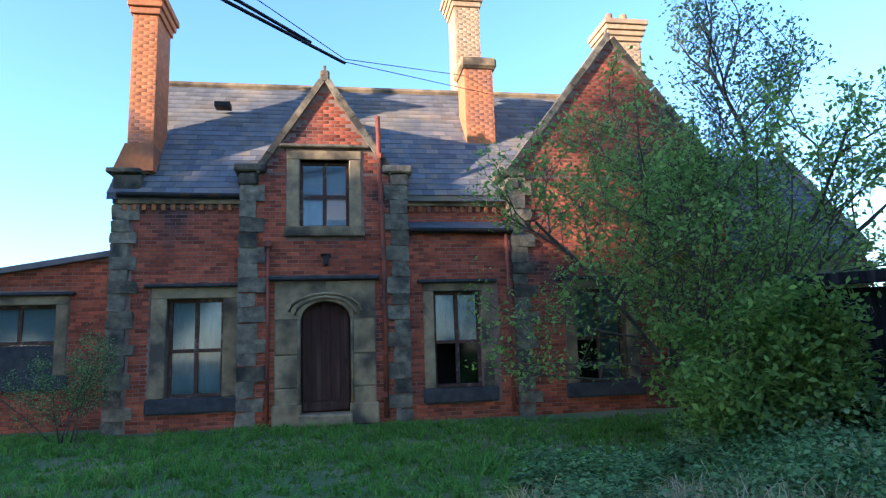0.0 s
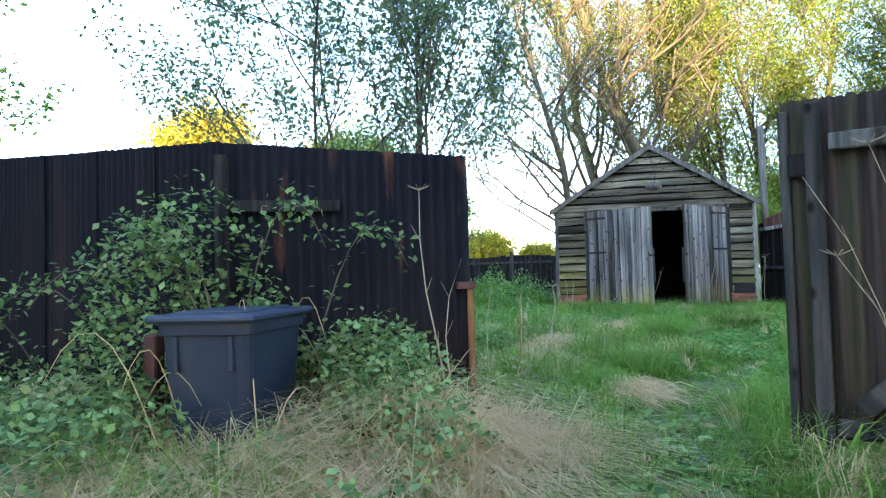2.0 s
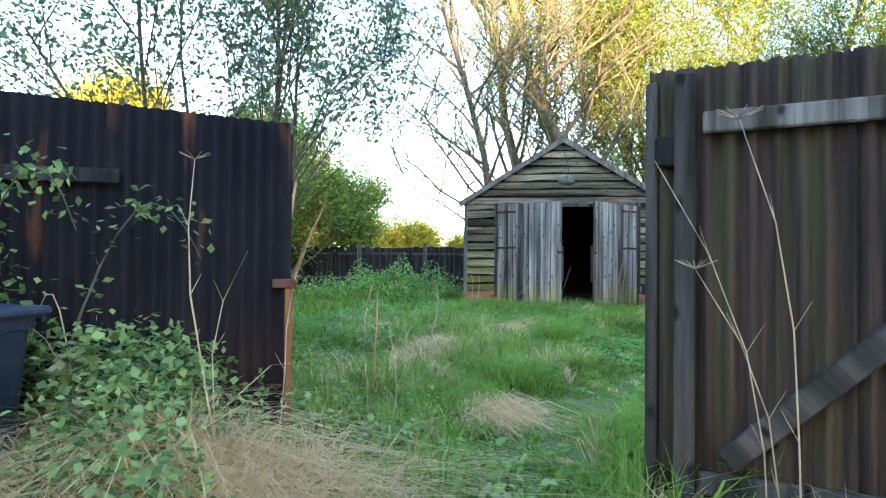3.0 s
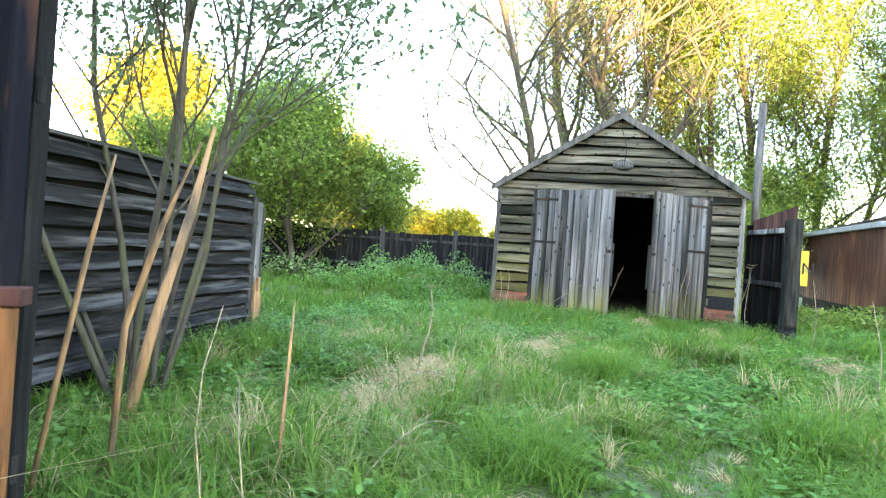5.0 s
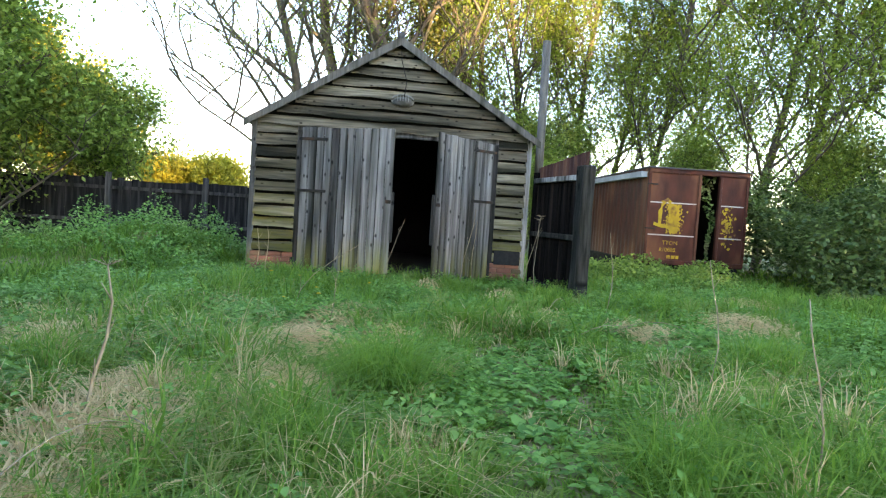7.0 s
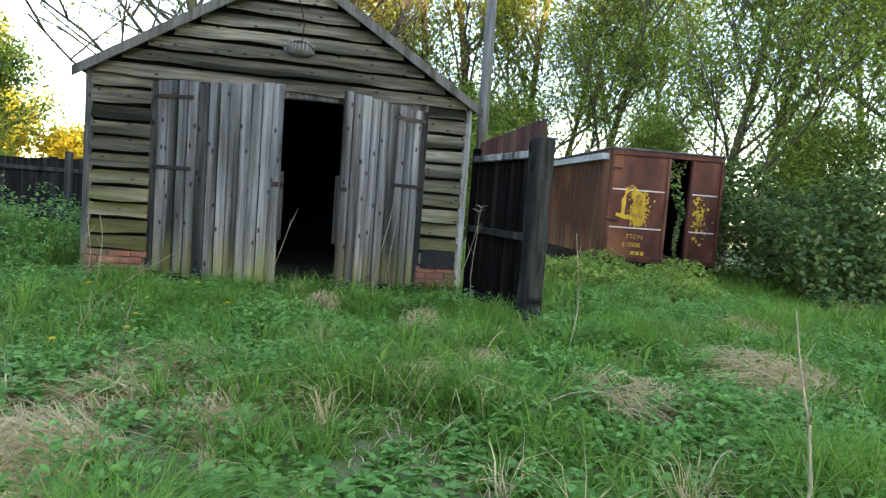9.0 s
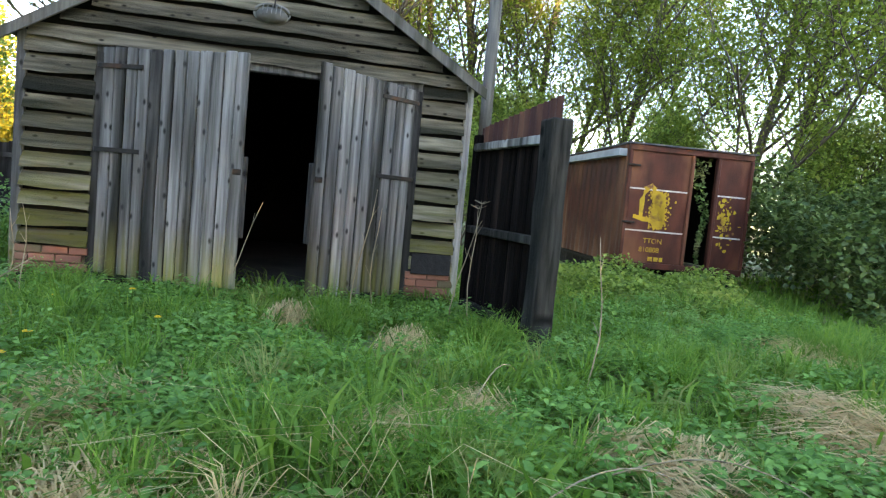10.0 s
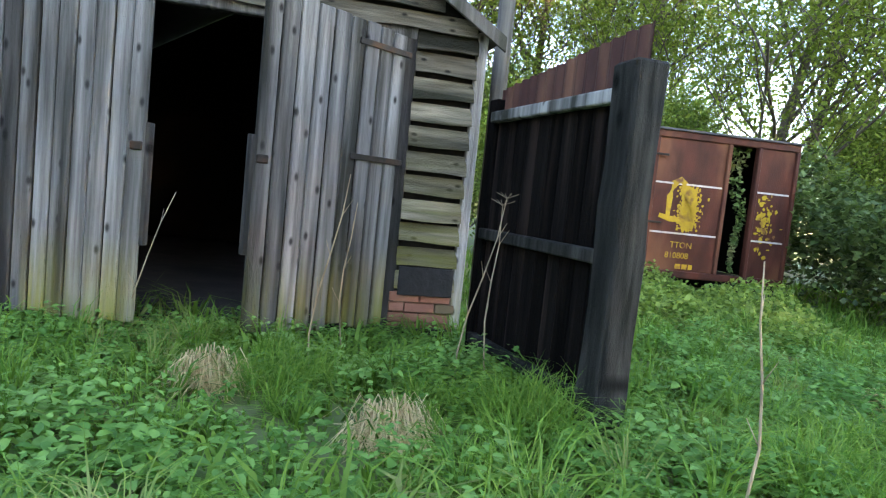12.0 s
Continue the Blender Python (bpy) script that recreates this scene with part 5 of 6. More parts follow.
# ---- trees ----
def grow(seed, height, spread, limbs, trunk_r, forks=3, bare=0.25, up=0.6, twig=0.5):
    """Branch tubes (four-sided) and the places where leaves sit."""
    r = np.random.default_rng(seed)
    V, F, L = [], [], []

    def stick(p, d, length, rad, level):
        n = 4 if level < 2 else 3
        pts = [p]
        for i in range(n):
            d = d + r.normal(0, 0.14, 3) + np.array([0, 0, 0.06 * up])
            d = d / np.linalg.norm(d)
            pts.append(pts[-1] + d * length / n)
        k0 = len(V)
        for i, q in enumerate(pts):
            a = np.cross(d, [0.3, 0.2, 1.0])
            a = a / (np.linalg.norm(a) + 1e-9)
            b = np.cross(d, a)
            rr = rad * (1 - 0.55 * i / n)
            for t in range(4):
                V.append(q + (a * math.cos(t * math.pi / 2) + b * math.sin(t * math.pi / 2)) * rr)
        for i in range(n):
            for t in range(4):
                F.append((k0 + i * 4 + t, k0 + i * 4 + (t + 1) % 4, k0 + i * 4 + 4 + (t + 1) % 4, k0 + i * 4 + 4 + t))
        if level >= 2:
            for q in pts[1:]:
                L.append(q)
            for i in range(n):
                L.append((pts[i] + pts[i + 1]) / 2)
        if level < forks:
            m = limbs if level == 0 else (5 if level == 1 else 4)
            for j in range(m):
                f = bare + (1 - bare) * (j + 0.6 * r.random()) / m if level == 0 else 0.25 + 0.75 * (j + r.random()) / m
                i = min(int(f * n), n - 1)
                q = pts[i] + (pts[i + 1] - pts[i]) * (f * n - i)
                a = r.uniform(0, 2 * np.pi)
                o = np.array([math.cos(a), math.sin(a), up * r.uniform(0.5, 1.3)])
                o = o / np.linalg.norm(o)
                nd = o * 0.85 + d * 0.45
                nd = nd / np.linalg.norm(nd)
                ln = (spread * (1.15 - 0.55 * f) if level == 0 else length * twig * r.uniform(0.7, 1.2))
                stick(q, nd, ln, rad * (0.36 if level == 0 else 0.5), level + 1)

    stick(np.zeros(3), np.array([0.03, 0.02, 1.0]), height, trunk_r, 0)
    return np.array(V), np.array(F), np.array(L)


def tree(name, m, label, seed, height, spread, limbs, trunk_r, leaf_mat, leaf_size, per, bark=None, cloud=0.18, category="tree", group="", **kw):
    t = thing(name, m, label, category, group)
    V, F, L = grow(seed, height, spread, limbs, trunk_r, **kw)
    fast_mesh("trunk", V, F, bark or M_BARK, t, smooth=True)
    if per >= 1:
        P = np.repeat(L, int(per), 0)
    else:
        P = L[rng.random(len(L)) < per]
    P = P + rng.normal(0, cloud, P.shape)
    v, f = leaves(P, leaf_size, 0.4)
    fast_mesh("crown", v, f, leaf_mat, t)
    return t


def at(x, y, rz=0.0, s=1.0, dz=-0.08):
    return Matrix.Translation((x, y, float(ground_z(x, y)) + dz)) @ Matrix.Rotation(radians(rz), 4, "Z") @ Matrix.Scale(s, 4)


def copy_at(ob, x, y, rz, s):
    c = copy_thing(ob, Matrix.Identity(4))
    c.matrix_basis = at(x, y, rz, s)
    return c


def stems(name, m, label, seed, count, height, spread, limbs, rad, leaf_mat, leaf_size, per, tilt, cloud, category="tree", **kw):
    """A bush of several stems from one base, each stem a part, with one crown of leaves."""
    t = thing(name, m, label, category)
    leaf_p = []
    for k in range(count):
        V, F, L = grow(seed + k, height * (0.8 + 0.07 * (k % 5)), spread, limbs, rad, **kw)
        a = k * 6.283 / count * 2.4
        R = np.array(Matrix.Rotation(radians(tilt * (0.35 + 0.5 * (k % 3))), 3, Vector((math.cos(a), math.sin(a), 0))))
        off = np.array([0.12 * math.sin(a), -0.12 * math.cos(a), 0])
        fast_mesh("stem", V @ R.T + off, F, M_BARK, t, smooth=True)
        leaf_p.append(L @ R.T + off)
    P = np.repeat(np.concatenate(leaf_p), per, 0)
    fast_mesh("crown", *leaves(P + rng.normal(0, cloud, P.shape), leaf_size, 0.4), leaf_mat, t)
    return t


stems("shrub_tree", at(3.95, 10.4), "many stemmed shrub tree in fresh green leaf", 40, 9, 4.7, 2.4, 10, 0.05, M_SHRUBLEAF, 0.09, 2, 26, 0.08, forks=3, bare=0.08, up=0.5)
tree("young_tree", at(6.1, 11.6), "slender tree with small grey green leaves", 11, 7.6, 2.7, 18, 0.08, M_BLUELEAF, 0.10, 2, up=0.9, bare=0.3, cloud=0.16)
wil = stems("willow_sapling", at(8.1, 3.15), "leafing willow sapling with split pale stems", 60, 8, 4.7, 1.9, 9, 0.027, M_BLUELEAF, 0.062, 2, 19, 0.09, forks=3, bare=0.33, up=0.9)

stems("elder_bush", at(4.15, 8.0), "leafy elder bush growing against the store", 120, 7, 1.8, 0.75, 8, 0.018, M_HEDGELEAF, 0.095, 2, 26, 0.11, category="bush", forks=3, bare=0.05, up=0.5)


def broken_stem(pts, r):
    """A dead split pale stem; the low sun's orange is put into its colour."""
    bm = tube(bmesh.new(), pts, [r * 0.75, r * 0.7, r * 0.6, r * 0.25], 7)
    return tagged(part("broken_stem", roughen(bm, 0.01, 9), M_PALEBARK, smooth=True), "split pale dead willow stem, sunlit orange put into its colour", "stem", "broken willow stems")


broken_stem([(6.6, 2.17, -0.12), (6.6, 2.02, 0.5), (6.6, 1.9, 1.02), (6.6, 1.79, 1.4)], 0.017)
broken_stem([(6.9, 2.05, -0.12), (6.9, 2.01, 0.7), (6.9, 1.84, 1.15), (6.9, 1.66, 1.5)], 0.022)
broken_stem([(7.55, 2.68, -0.1), (7.68, 2.62, 0.6), (7.85, 2.56, 1.25), (7.95, 2.52, 1.78)], 0.045)
broken_stem([(7.28, 1.44, -0.1), (7.29, 1.44, 0.25), (7.3, 1.43, 0.6), (7.31, 1.43, 0.85)], 0.013)
stems("bare_bush", at(-6.6, 11.3), "reddish bare twiggy bush against the annex", 90, 6, 1.7, 0.6, 7, 0.014, M_BRAMBLE, 0.04, 1, 14, 0.06, category="bush", forks=3, bare=0.1, up=0.9)

# ivied tall trees behind the shed
t1 = tree("ivied_tree", at(27.0, 2.6), "tall bare limbed tree clad in ivy", 21, 15, 4.6, 20, 0.24, M_LEAF, 0.10, 0.75, up=0.62, bare=0.16, cloud=0.25, forks=4, twig=0.54, group="tall trees behind the shed")
ivy = []
for k in range(9000):
    h = random.uniform(0.5, 11.5)
    a, r = random.uniform(0, 6.283), 0.25 + abs(random.gauss(0, 0.38)) * (1.15 - h / 16)
    ivy.append((0.03 * h + r * math.cos(a), 0.02 * h + r * math.sin(a), h))
fast_mesh("ivy", *leaves(np.array(ivy), 0.13, 0.3), M_IVY, t1)
copy_at(t1, 27.8, 0.9, 80, 1.05)
t2 = tree("bare_tree", at(24.5, 4.6), "bare leaning tree with fine spring twigs", 22, 9.5, 4.2, 16, 0.16, M_LEAF, 0.085, 0.6, up=0.5, bare=0.2, cloud=0.2, forks=4, twig=0.56)
# leafy wood on the right
w1 = tree("wood_tree", at(30.5, -2.6), "tall woodland tree in thin spring leaf", 31, 13, 4.4, 20, 0.15, M_LEAF, 0.12, 8, up=0.8, bare=0.12, cloud=0.4, group="wood behind the container")
w2 = tree("wood_tree", at(25.5, -9), "tall woodland tree in thin spring leaf", 33, 11, 4.2, 20, 0.14, M_LEAF, 0.12, 9, up=0.7, bare=0.08, cloud=0.4, group="wood behind the container")
for k, (x, y) in enumerate(((32, -6), (29, -12), (24, -14), (31, -4.4), (22, -18), (31, -17), (36, -11), (31.5, -7.4), (33, -1.0), (29.6, -0.9))):
    copy_at(w1 if k % 2 else w2, x, y, k * 67, 0.9 + 0.06 * (k % 5))
# hedge trees on the left
h1 = tree("hedge_tree", at(18.6, 9.0), "dense rounded hawthorn bush in leaf", 35, 3.6, 2.3, 22, 0.10, M_HEDGELEAF, 0.11, 8, up=0.5, bare=0.03, cloud=0.28, group="hawthorn hedge")
for k, (x, y, s) in enumerate(((17.2, 11.2, 0.8), (20.6, 10.5, 1.15), (21.5, 8.6, 0.8))):
    copy_at(h1, x, y, k * 80, s)
g1 = tree("golden_tree", at(38, 35.5, 0, 1.5), "yellow green tree, low sun's gold put into its leaf colour", 37, 7.2, 3.9, 22, 0.2, M_GOLDLEAF, 0.22, 8, up=0.6, bare=0.1, cloud=0.4, group="sunlit trees beyond the fence")
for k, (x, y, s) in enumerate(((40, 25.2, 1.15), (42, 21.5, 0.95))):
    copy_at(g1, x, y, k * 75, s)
for k, (x, y, s) in enumerate(((26.6, -7.6, 0.8), (25.2, -11.2, 0.85), (29.8, -2.7, 1.0), (23.5, -14.5, 0.9), (25.6, -1.9, 0.6))):
    copy_at(h1, x, y, k * 61, s)
gb = tree("golden_bush", at(48, 15.6), "low yellow green bush, sun's gold put into its leaf colour", 71, 2.0, 2.4, 18, 0.12, M_GOLDLEAF, 0.24, 6, up=0.5, bare=0.03, cloud=0.4, category="bush", group="sunlit bushes beyond the fence")
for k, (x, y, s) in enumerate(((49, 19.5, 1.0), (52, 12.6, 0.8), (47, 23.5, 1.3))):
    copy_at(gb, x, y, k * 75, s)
# unseen tree belt behind the walker, towards the sun, sized to shade the yard
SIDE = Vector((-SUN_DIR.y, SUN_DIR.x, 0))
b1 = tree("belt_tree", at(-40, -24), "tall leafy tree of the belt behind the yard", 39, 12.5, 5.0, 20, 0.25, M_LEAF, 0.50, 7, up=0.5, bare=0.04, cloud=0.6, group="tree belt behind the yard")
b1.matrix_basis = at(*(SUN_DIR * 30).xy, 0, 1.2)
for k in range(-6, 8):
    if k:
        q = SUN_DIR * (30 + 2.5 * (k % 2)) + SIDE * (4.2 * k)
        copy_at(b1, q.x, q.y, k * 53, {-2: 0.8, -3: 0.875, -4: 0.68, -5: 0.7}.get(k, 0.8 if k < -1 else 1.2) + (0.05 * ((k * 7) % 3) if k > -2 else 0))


# ---- overhead cables ----
def wire(pts, r, name="overhead_cable", label="black overhead cable sagging to the house"):
    out = []
    for a, b in zip(pts, pts[1:]):
        for i in range(8):
            out.append(Vector(a).lerp(Vector(b), i / 8))
    out.append(Vector(pts[-1]))
    ob = part(name, tube(bmesh.new(), out, r, 6), M_CABLE, label=label, smooth=True)
    return tagged(ob, "", "cable")


wire([(-4.0, 6.6, 6.25), (-2.7, 8.2, 6.12), (-1.95, 9.3, 6.05)], 0.026)
wire([(-4.0, 6.65, 6.2), (-2.6, 8.3, 6.0), (-1.5, 9.8, 5.93)], 0.026)
wire([(-3.6, 6.8, 6.5), (-1.5, 9.8, 6.0), (1.0, 15.4, 8.1)], 0.007)
wire([(-1.5, 9.8, 5.95), (1.5, 15.2, 7.5)], 0.007)


# ---- low growth ----
def solid(x, y):
    """True where a built thing stands on the ground."""
    hx, hy = x + 2.35, y - 12.6
    c, s = math.cos(radians(9.5)), math.sin(radians(9.5))
    u, v = hx * c + hy * s, -hx * s + hy * c
    inside = ((u > -9.6) & (u < 13) & (v > 1.4)) | ((u > -4.15) & (u < 8.9) & (v > 0.0))
    px, py = x - 15.827, y - 2.943
    c, s = math.cos(radians(-82.5)), math.sin(radians(-82.5))
    a, b = px * c + py * s, -px * s + py * c
    inside |= (a > 0) & (a < 4.02) & (b > -0.03) & (b < 5.3)
    inside |= (x > 20.45) & (x < 28.8) & (y > -6.3) & (y < -3.7)
    return inside


def scatter(n, x0, x1, y0, y1):
    x, y = rng.uniform(x0, x1, n), rng.uniform(y0, y1, n)
    k = ~solid(x, y)
    return x[k], y[k]


def walk_clearance(x, y):
    """Lowers growth along the camera's own walking line, to keep it below the lens."""
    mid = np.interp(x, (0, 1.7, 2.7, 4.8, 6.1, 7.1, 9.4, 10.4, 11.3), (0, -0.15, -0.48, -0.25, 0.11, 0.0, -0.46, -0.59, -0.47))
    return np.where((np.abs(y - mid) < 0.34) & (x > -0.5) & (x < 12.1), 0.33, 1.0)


def on_ground(x, y, dz=-0.01):
    return np.stack([x, y, ground_z(x, y) + dz], 1)


def grass(n, area, h, w, lean, keep=None, material=M_GRASS, label="long green grass in tufts", tufts=0.5):
    x, y = scatter(n, *area)
    if keep is not None:
        k = rng.random(len(x)) < keep(x, y)
        x, y = x[k], y[k]
    q = np.floor(x * 5) * 57.3 + np.floor(y * 5) * 131.7
    hh = h * (0.65 + 0.7 * (np.sin(q) * 0.5 + 0.5)) * (0.6 + 0.8 * value_noise(x, y, 1.1, 2.0)) * walk_clearance(x, y)
    ob = fast_mesh("grass", *blades(on_ground(x, y), hh, w, lean), material)
    return tagged(ob, label, "grass", kind="stuff")


def tufts(count, area, per, h, w, material, label, keep=None):
    """Grass growing in tufts: each tuft leans its own way and has its own height."""
    x, y = scatter(count, *area)
    if keep is not None:
        k = rng.random(len(x)) < keep(x, y)
        x, y = x[k], y[k]
    n = len(x)
    lean_a, lean_r = rng.uniform(0, 6.283, n), rng.uniform(0, 0.12, n)
    hh = h * rng.uniform(0.45, 1.35, n) * (0.6 + 0.8 * value_noise(x, y, 1.1, 2.0))
    hh *= walk_clearance(x, y)
    r = rng.uniform(0.02, 0.075, n)
    a, d = rng.uniform(0, 6.283, (n, per)), np.sqrt(rng.random((n, per)))
    px = (x[:, None] + r[:, None] * d * np.cos(a) + 0).ravel()
    py = (y[:, None] + r[:, None] * d * np.sin(a) + 0).ravel()
    V, F = blades(on_ground(px, py), np.repeat(hh, per), w, 0.9)
    V = V.reshape(-1, 5, 3)
    push = np.repeat(np.stack([np.cos(lean_a) * lean_r, np.sin(lean_a) * lean_r], 1), per, 0)
    V[:, 2:4, :2] += push[:, None, :] * 0.4
    V[:, 4, :2] += push
    ob = fast_mesh("grass_tufts", V.reshape(-1, 3), F, material)
    return tagged(ob, label, "grass", kind="stuff")


def meadow(x, y):
    return np.where(x > 9.8, np.where(x > 14.2, 0.7, 0.28), 1.0)


grass(70000, (1.5, 13.5, -3.0, 3.2), 0.11, 0.0042, 0.9)
grass(70000, (5.5, 20, -7, 6.5), 0.13, 0.007, 0.9)
grass(80000, (-10, 6, -6.0, 12.5), 0.085, 0.008, 0.9, label="green lawn grass before the house")
grass(36000, (9, 24, -14, 12), 0.2, 0.013, 0.8)
tufts(2600, (2.0, 15.6, -3.4, 3.6), 38, 0.27, 0.0038, M_TUFT, "bright green grass growing in tufts", keep=meadow)
tufts(2600, (3.0, 18.5, -7, 7), 26, 0.25, 0.006, M_GRASS, "green grass growing in tufts", keep=meadow)
tufts(3000, (-9, 5, 3.5, 12.4), 24, 0.13, 0.007, M_TUFT, "lawn grass in tufts before the house")
tufts(170, (4.5, 12, -2.8, 3.4), 40, 0.26, 0.0034, M_STRAW, "withered grass tufts")
grass(34000, (0.5, 5.6, 0.8, 8), 0.33, 0.0034, 1.5, keep=lambda x, y: ((value_noise(x, y, 1.9, 3.0) > 0.5) & (y < 6.5 - 0.3 * x)) * 0.9, material=M_STRAW, label="dry straw coloured grass among the brambles")
grass(20000, (4.5, 13.5, -3, 4), 0.24, 0.003, 1.3, keep=lambda x, y: (value_noise(x, y, 1.6, 7.0) > 0.74) * 0.7, material=M_STRAW, label="dry straw coloured grass among the green")


def tussock(x, y, r, h, n=260, lean=1.5, mound=0.0):
    """A loose heap of dry grass, blades leaning every way."""
    a, d = rng.uniform(0, 6.283, n), r * np.sqrt(rng.random(n))
    px, py = x + d * np.cos(a), y + d * np.sin(a)
    P = on_ground(px, py)
    P[:, 2] += mound * (1 - (d / r) ** 2) * rng.random(n) ** 0.5
    V, F = blades(P, h * rng.uniform(0.35, 1.3, n), 0.003, lean * rng.uniform(0.4, 1.2, n), 0.9)
    V[:, 2] = np.where(V[:, 1] < 0.4, np.minimum(V[:, 2], 0.1), V[:, 2])
    ob = fast_mesh("dry_tussock", V, F, M_STRAW)
    return tagged(ob, "heaped dry straw coloured grass among brambles", "grass tussock", "dry tussocks", kind="stuff")


def matted_tussock(x, y, r, h, n, sweep):
    """Old grass fallen one way over a low hump, like combed hair."""
    n = int(n * 2.2)
    a, d = rng.uniform(0, 6.283, n), np.sqrt(rng.random(n))
    px, py = x + r * d * np.cos(a), y + 0.8 * r * d * np.sin(a)
    P = on_ground(px, py)
    P[:, 2] += h * 0.5 * (1 - d ** 2) * rng.random(n) ** 0.6
    b = sweep + rng.normal(0, 0.6, n)
    out = np.stack([np.cos(b), np.sin(b), np.zeros(n)], 1)
    side = np.stack([-np.sin(b), np.cos(b), rng.normal(0, 0.4, n)], 1) * 0.0028
    ln = (r * rng.uniform(0.5, 1.7, n))[:, None]
    up = np.array([0, 0, 1.0])
    m = P + out * ln * 0.45 + up * h * rng.uniform(0.02, 0.6, (n, 1))
    t = P + out * ln - up * (P[:, 2:3] - ground_z(px, py)[:, None]) * rng.uniform(0.2, 0.95, (n, 1)) + up * h * rng.normal(0.05, 0.12, (n, 1))
    t[:, 2] = np.maximum(t[:, 2], ground_z(t[:, 0], t[:, 1]) + 0.01)
    V = np.stack([P - side, P + side, m - side, m + side, t], 1).reshape(-1, 3)
    i = np.arange(n)[:, None] * 5
    F = np.concatenate([np.hstack([i, i + 1, i + 3]), np.hstack([i, i + 3, i + 2]), np.hstack([i + 2, i + 3, i + 4])], 0)
    return tagged(fast_mesh("dry_tussock", V, F, M_STRAW), "flattened dry straw tussock in green grass", "grass tussock", "dry tussocks", kind="stuff")


for x, y, r, h, n, mound in ((4.8, 1.3, 0.52, 0.27, 3600, 0.27), (5.15, 0.9, 0.42, 0.24, 2200, 0.16), (4.35, 1.1, 0.45, 0.27, 2600, 0.18), (3.9, 1.7, 0.5, 0.26, 2200, 0.1), (3.6, 2.4, 0.5, 0.28, 2000, 0.1), (3.2, 3.2, 0.5, 0.3, 1800, 0.1), (3.7, 1.1, 0.4, 0.22, 1500, 0.08), (4.15, 1.95, 0.3, 0.3, 900, 0.16), (4.3, 2.75, 0.25, 0.35, 500, 0.2), (2.2, 2.2, 0.6, 0.35, 1200, 0.1), (2.6, 4.0, 0.5, 0.35, 900, 0.1)):
    tussock(x, y, r, h, n, 2.6, mound)
for x, y, r, h, n, a in ((8.5, 1.45, 0.3, 0.3, 420, 0.3), (9.25, 1.5, 0.34, 0.34, 760, 0.25), (9.9, 1.6, 0.26, 0.28, 420, 0.4), (10.9, 2.7, 0.25, 0.25, 240, 1.2), (11.4, 0.95, 0.26, 0.28, 360, 2.0), (10.4, 0.9, 0.22, 0.26, 260, 2.6), (12.77, 0.83, 0.28, 0.22, 420, 1.6), (11.95, 0.4, 0.26, 0.18, 360, 0.2), (12.2, 0.95, 0.25, 0.2, 280, 1.0), (12.65, -0.66, 0.18, 0.24, 170, 2.2), (13.0, -1.07, 0.18, 0.25, 180, 1.3), (12.6, -1.55, 0.2, 0.25, 220, 4.5), (12.5, -1.9, 0.16, 0.22, 160, 5.5), (15.0, -4.2, 0.3, 0.28, 300, 1.0), (12.97, -3.25, 0.35, 0.3, 420, 0.8), (7.2, 0.6, 0.25, 0.26, 260, 3.9), (5.3, -0.75, 0.12, 0.3, 150, 5.0)):
    matted_tussock(x, y, 1.5 * r, 0.8 * h, 1.5 * n, a)
for x, y, n in ((14.95, 0.33, 240), (14.45, -0.58, 320)):
    matted_tussock(x, y, 0.17, 0.24, n, 3.4)


def green_tussock(x, y, r, h, n):
    """Upright fountain of bright grass."""
    a, d = rng.uniform(0, 6.283, n), r * np.sqrt(rng.random(n))
    ob = fast_mesh("green_tussock", *blades(on_ground(x + d * np.cos(a), y + d * np.sin(a)), np.full(n, h), 0.0034, 1.1, 0.7), M_TUFT)
    return tagged(ob, "bright green arching grass tussock", "grass tussock", "green tussocks", kind="stuff")


for a in ((10.45, 0.42, 0.22, 0.46, 1000), (9.3, -1.1, 0.24, 0.34, 700), (11.4, -2.4, 0.25, 0.4, 700), (12.35, -0.9, 0.26, 0.27, 900), (12.6, -0.2, 0.2, 0.26, 420), (14.6, -1.3, 0.2, 0.34, 500), (15.1, -4.3, 0.3, 0.4, 600), (14.0, -2.3, 0.22, 0.34, 450), (8.0, -1.3, 0.25, 0.36, 600), (6.5, -0.6, 0.25, 0.36, 600), (15.0, 0.0, 0.25, 0.26, 400), (15.4, 2.3, 0.22, 0.34, 420), (8.1, 0.5, 0.22, 0.34, 500), (10.3, 2.4, 0.25, 0.34, 500)):
    green_tussock(*a)


def weeds(name, n, area, top, size, material, label, keep=None):
    x, y = scatter(n, *area)
    if keep is not None:
        k = rng.random(len(x)) < keep(x, y)
        x, y = x[k], y[k]
    P = on_ground(x, y, 0.0)
    P[:, 2] += top(x, y) * walk_clearance(x, y) * rng.uniform(0.1, 1.0, len(x)) ** 0.6
    return tagged(fast_mesh(name, *leaves(P, size, 0.75, narrow=0.7), material), label, "weeds", kind="stuff")


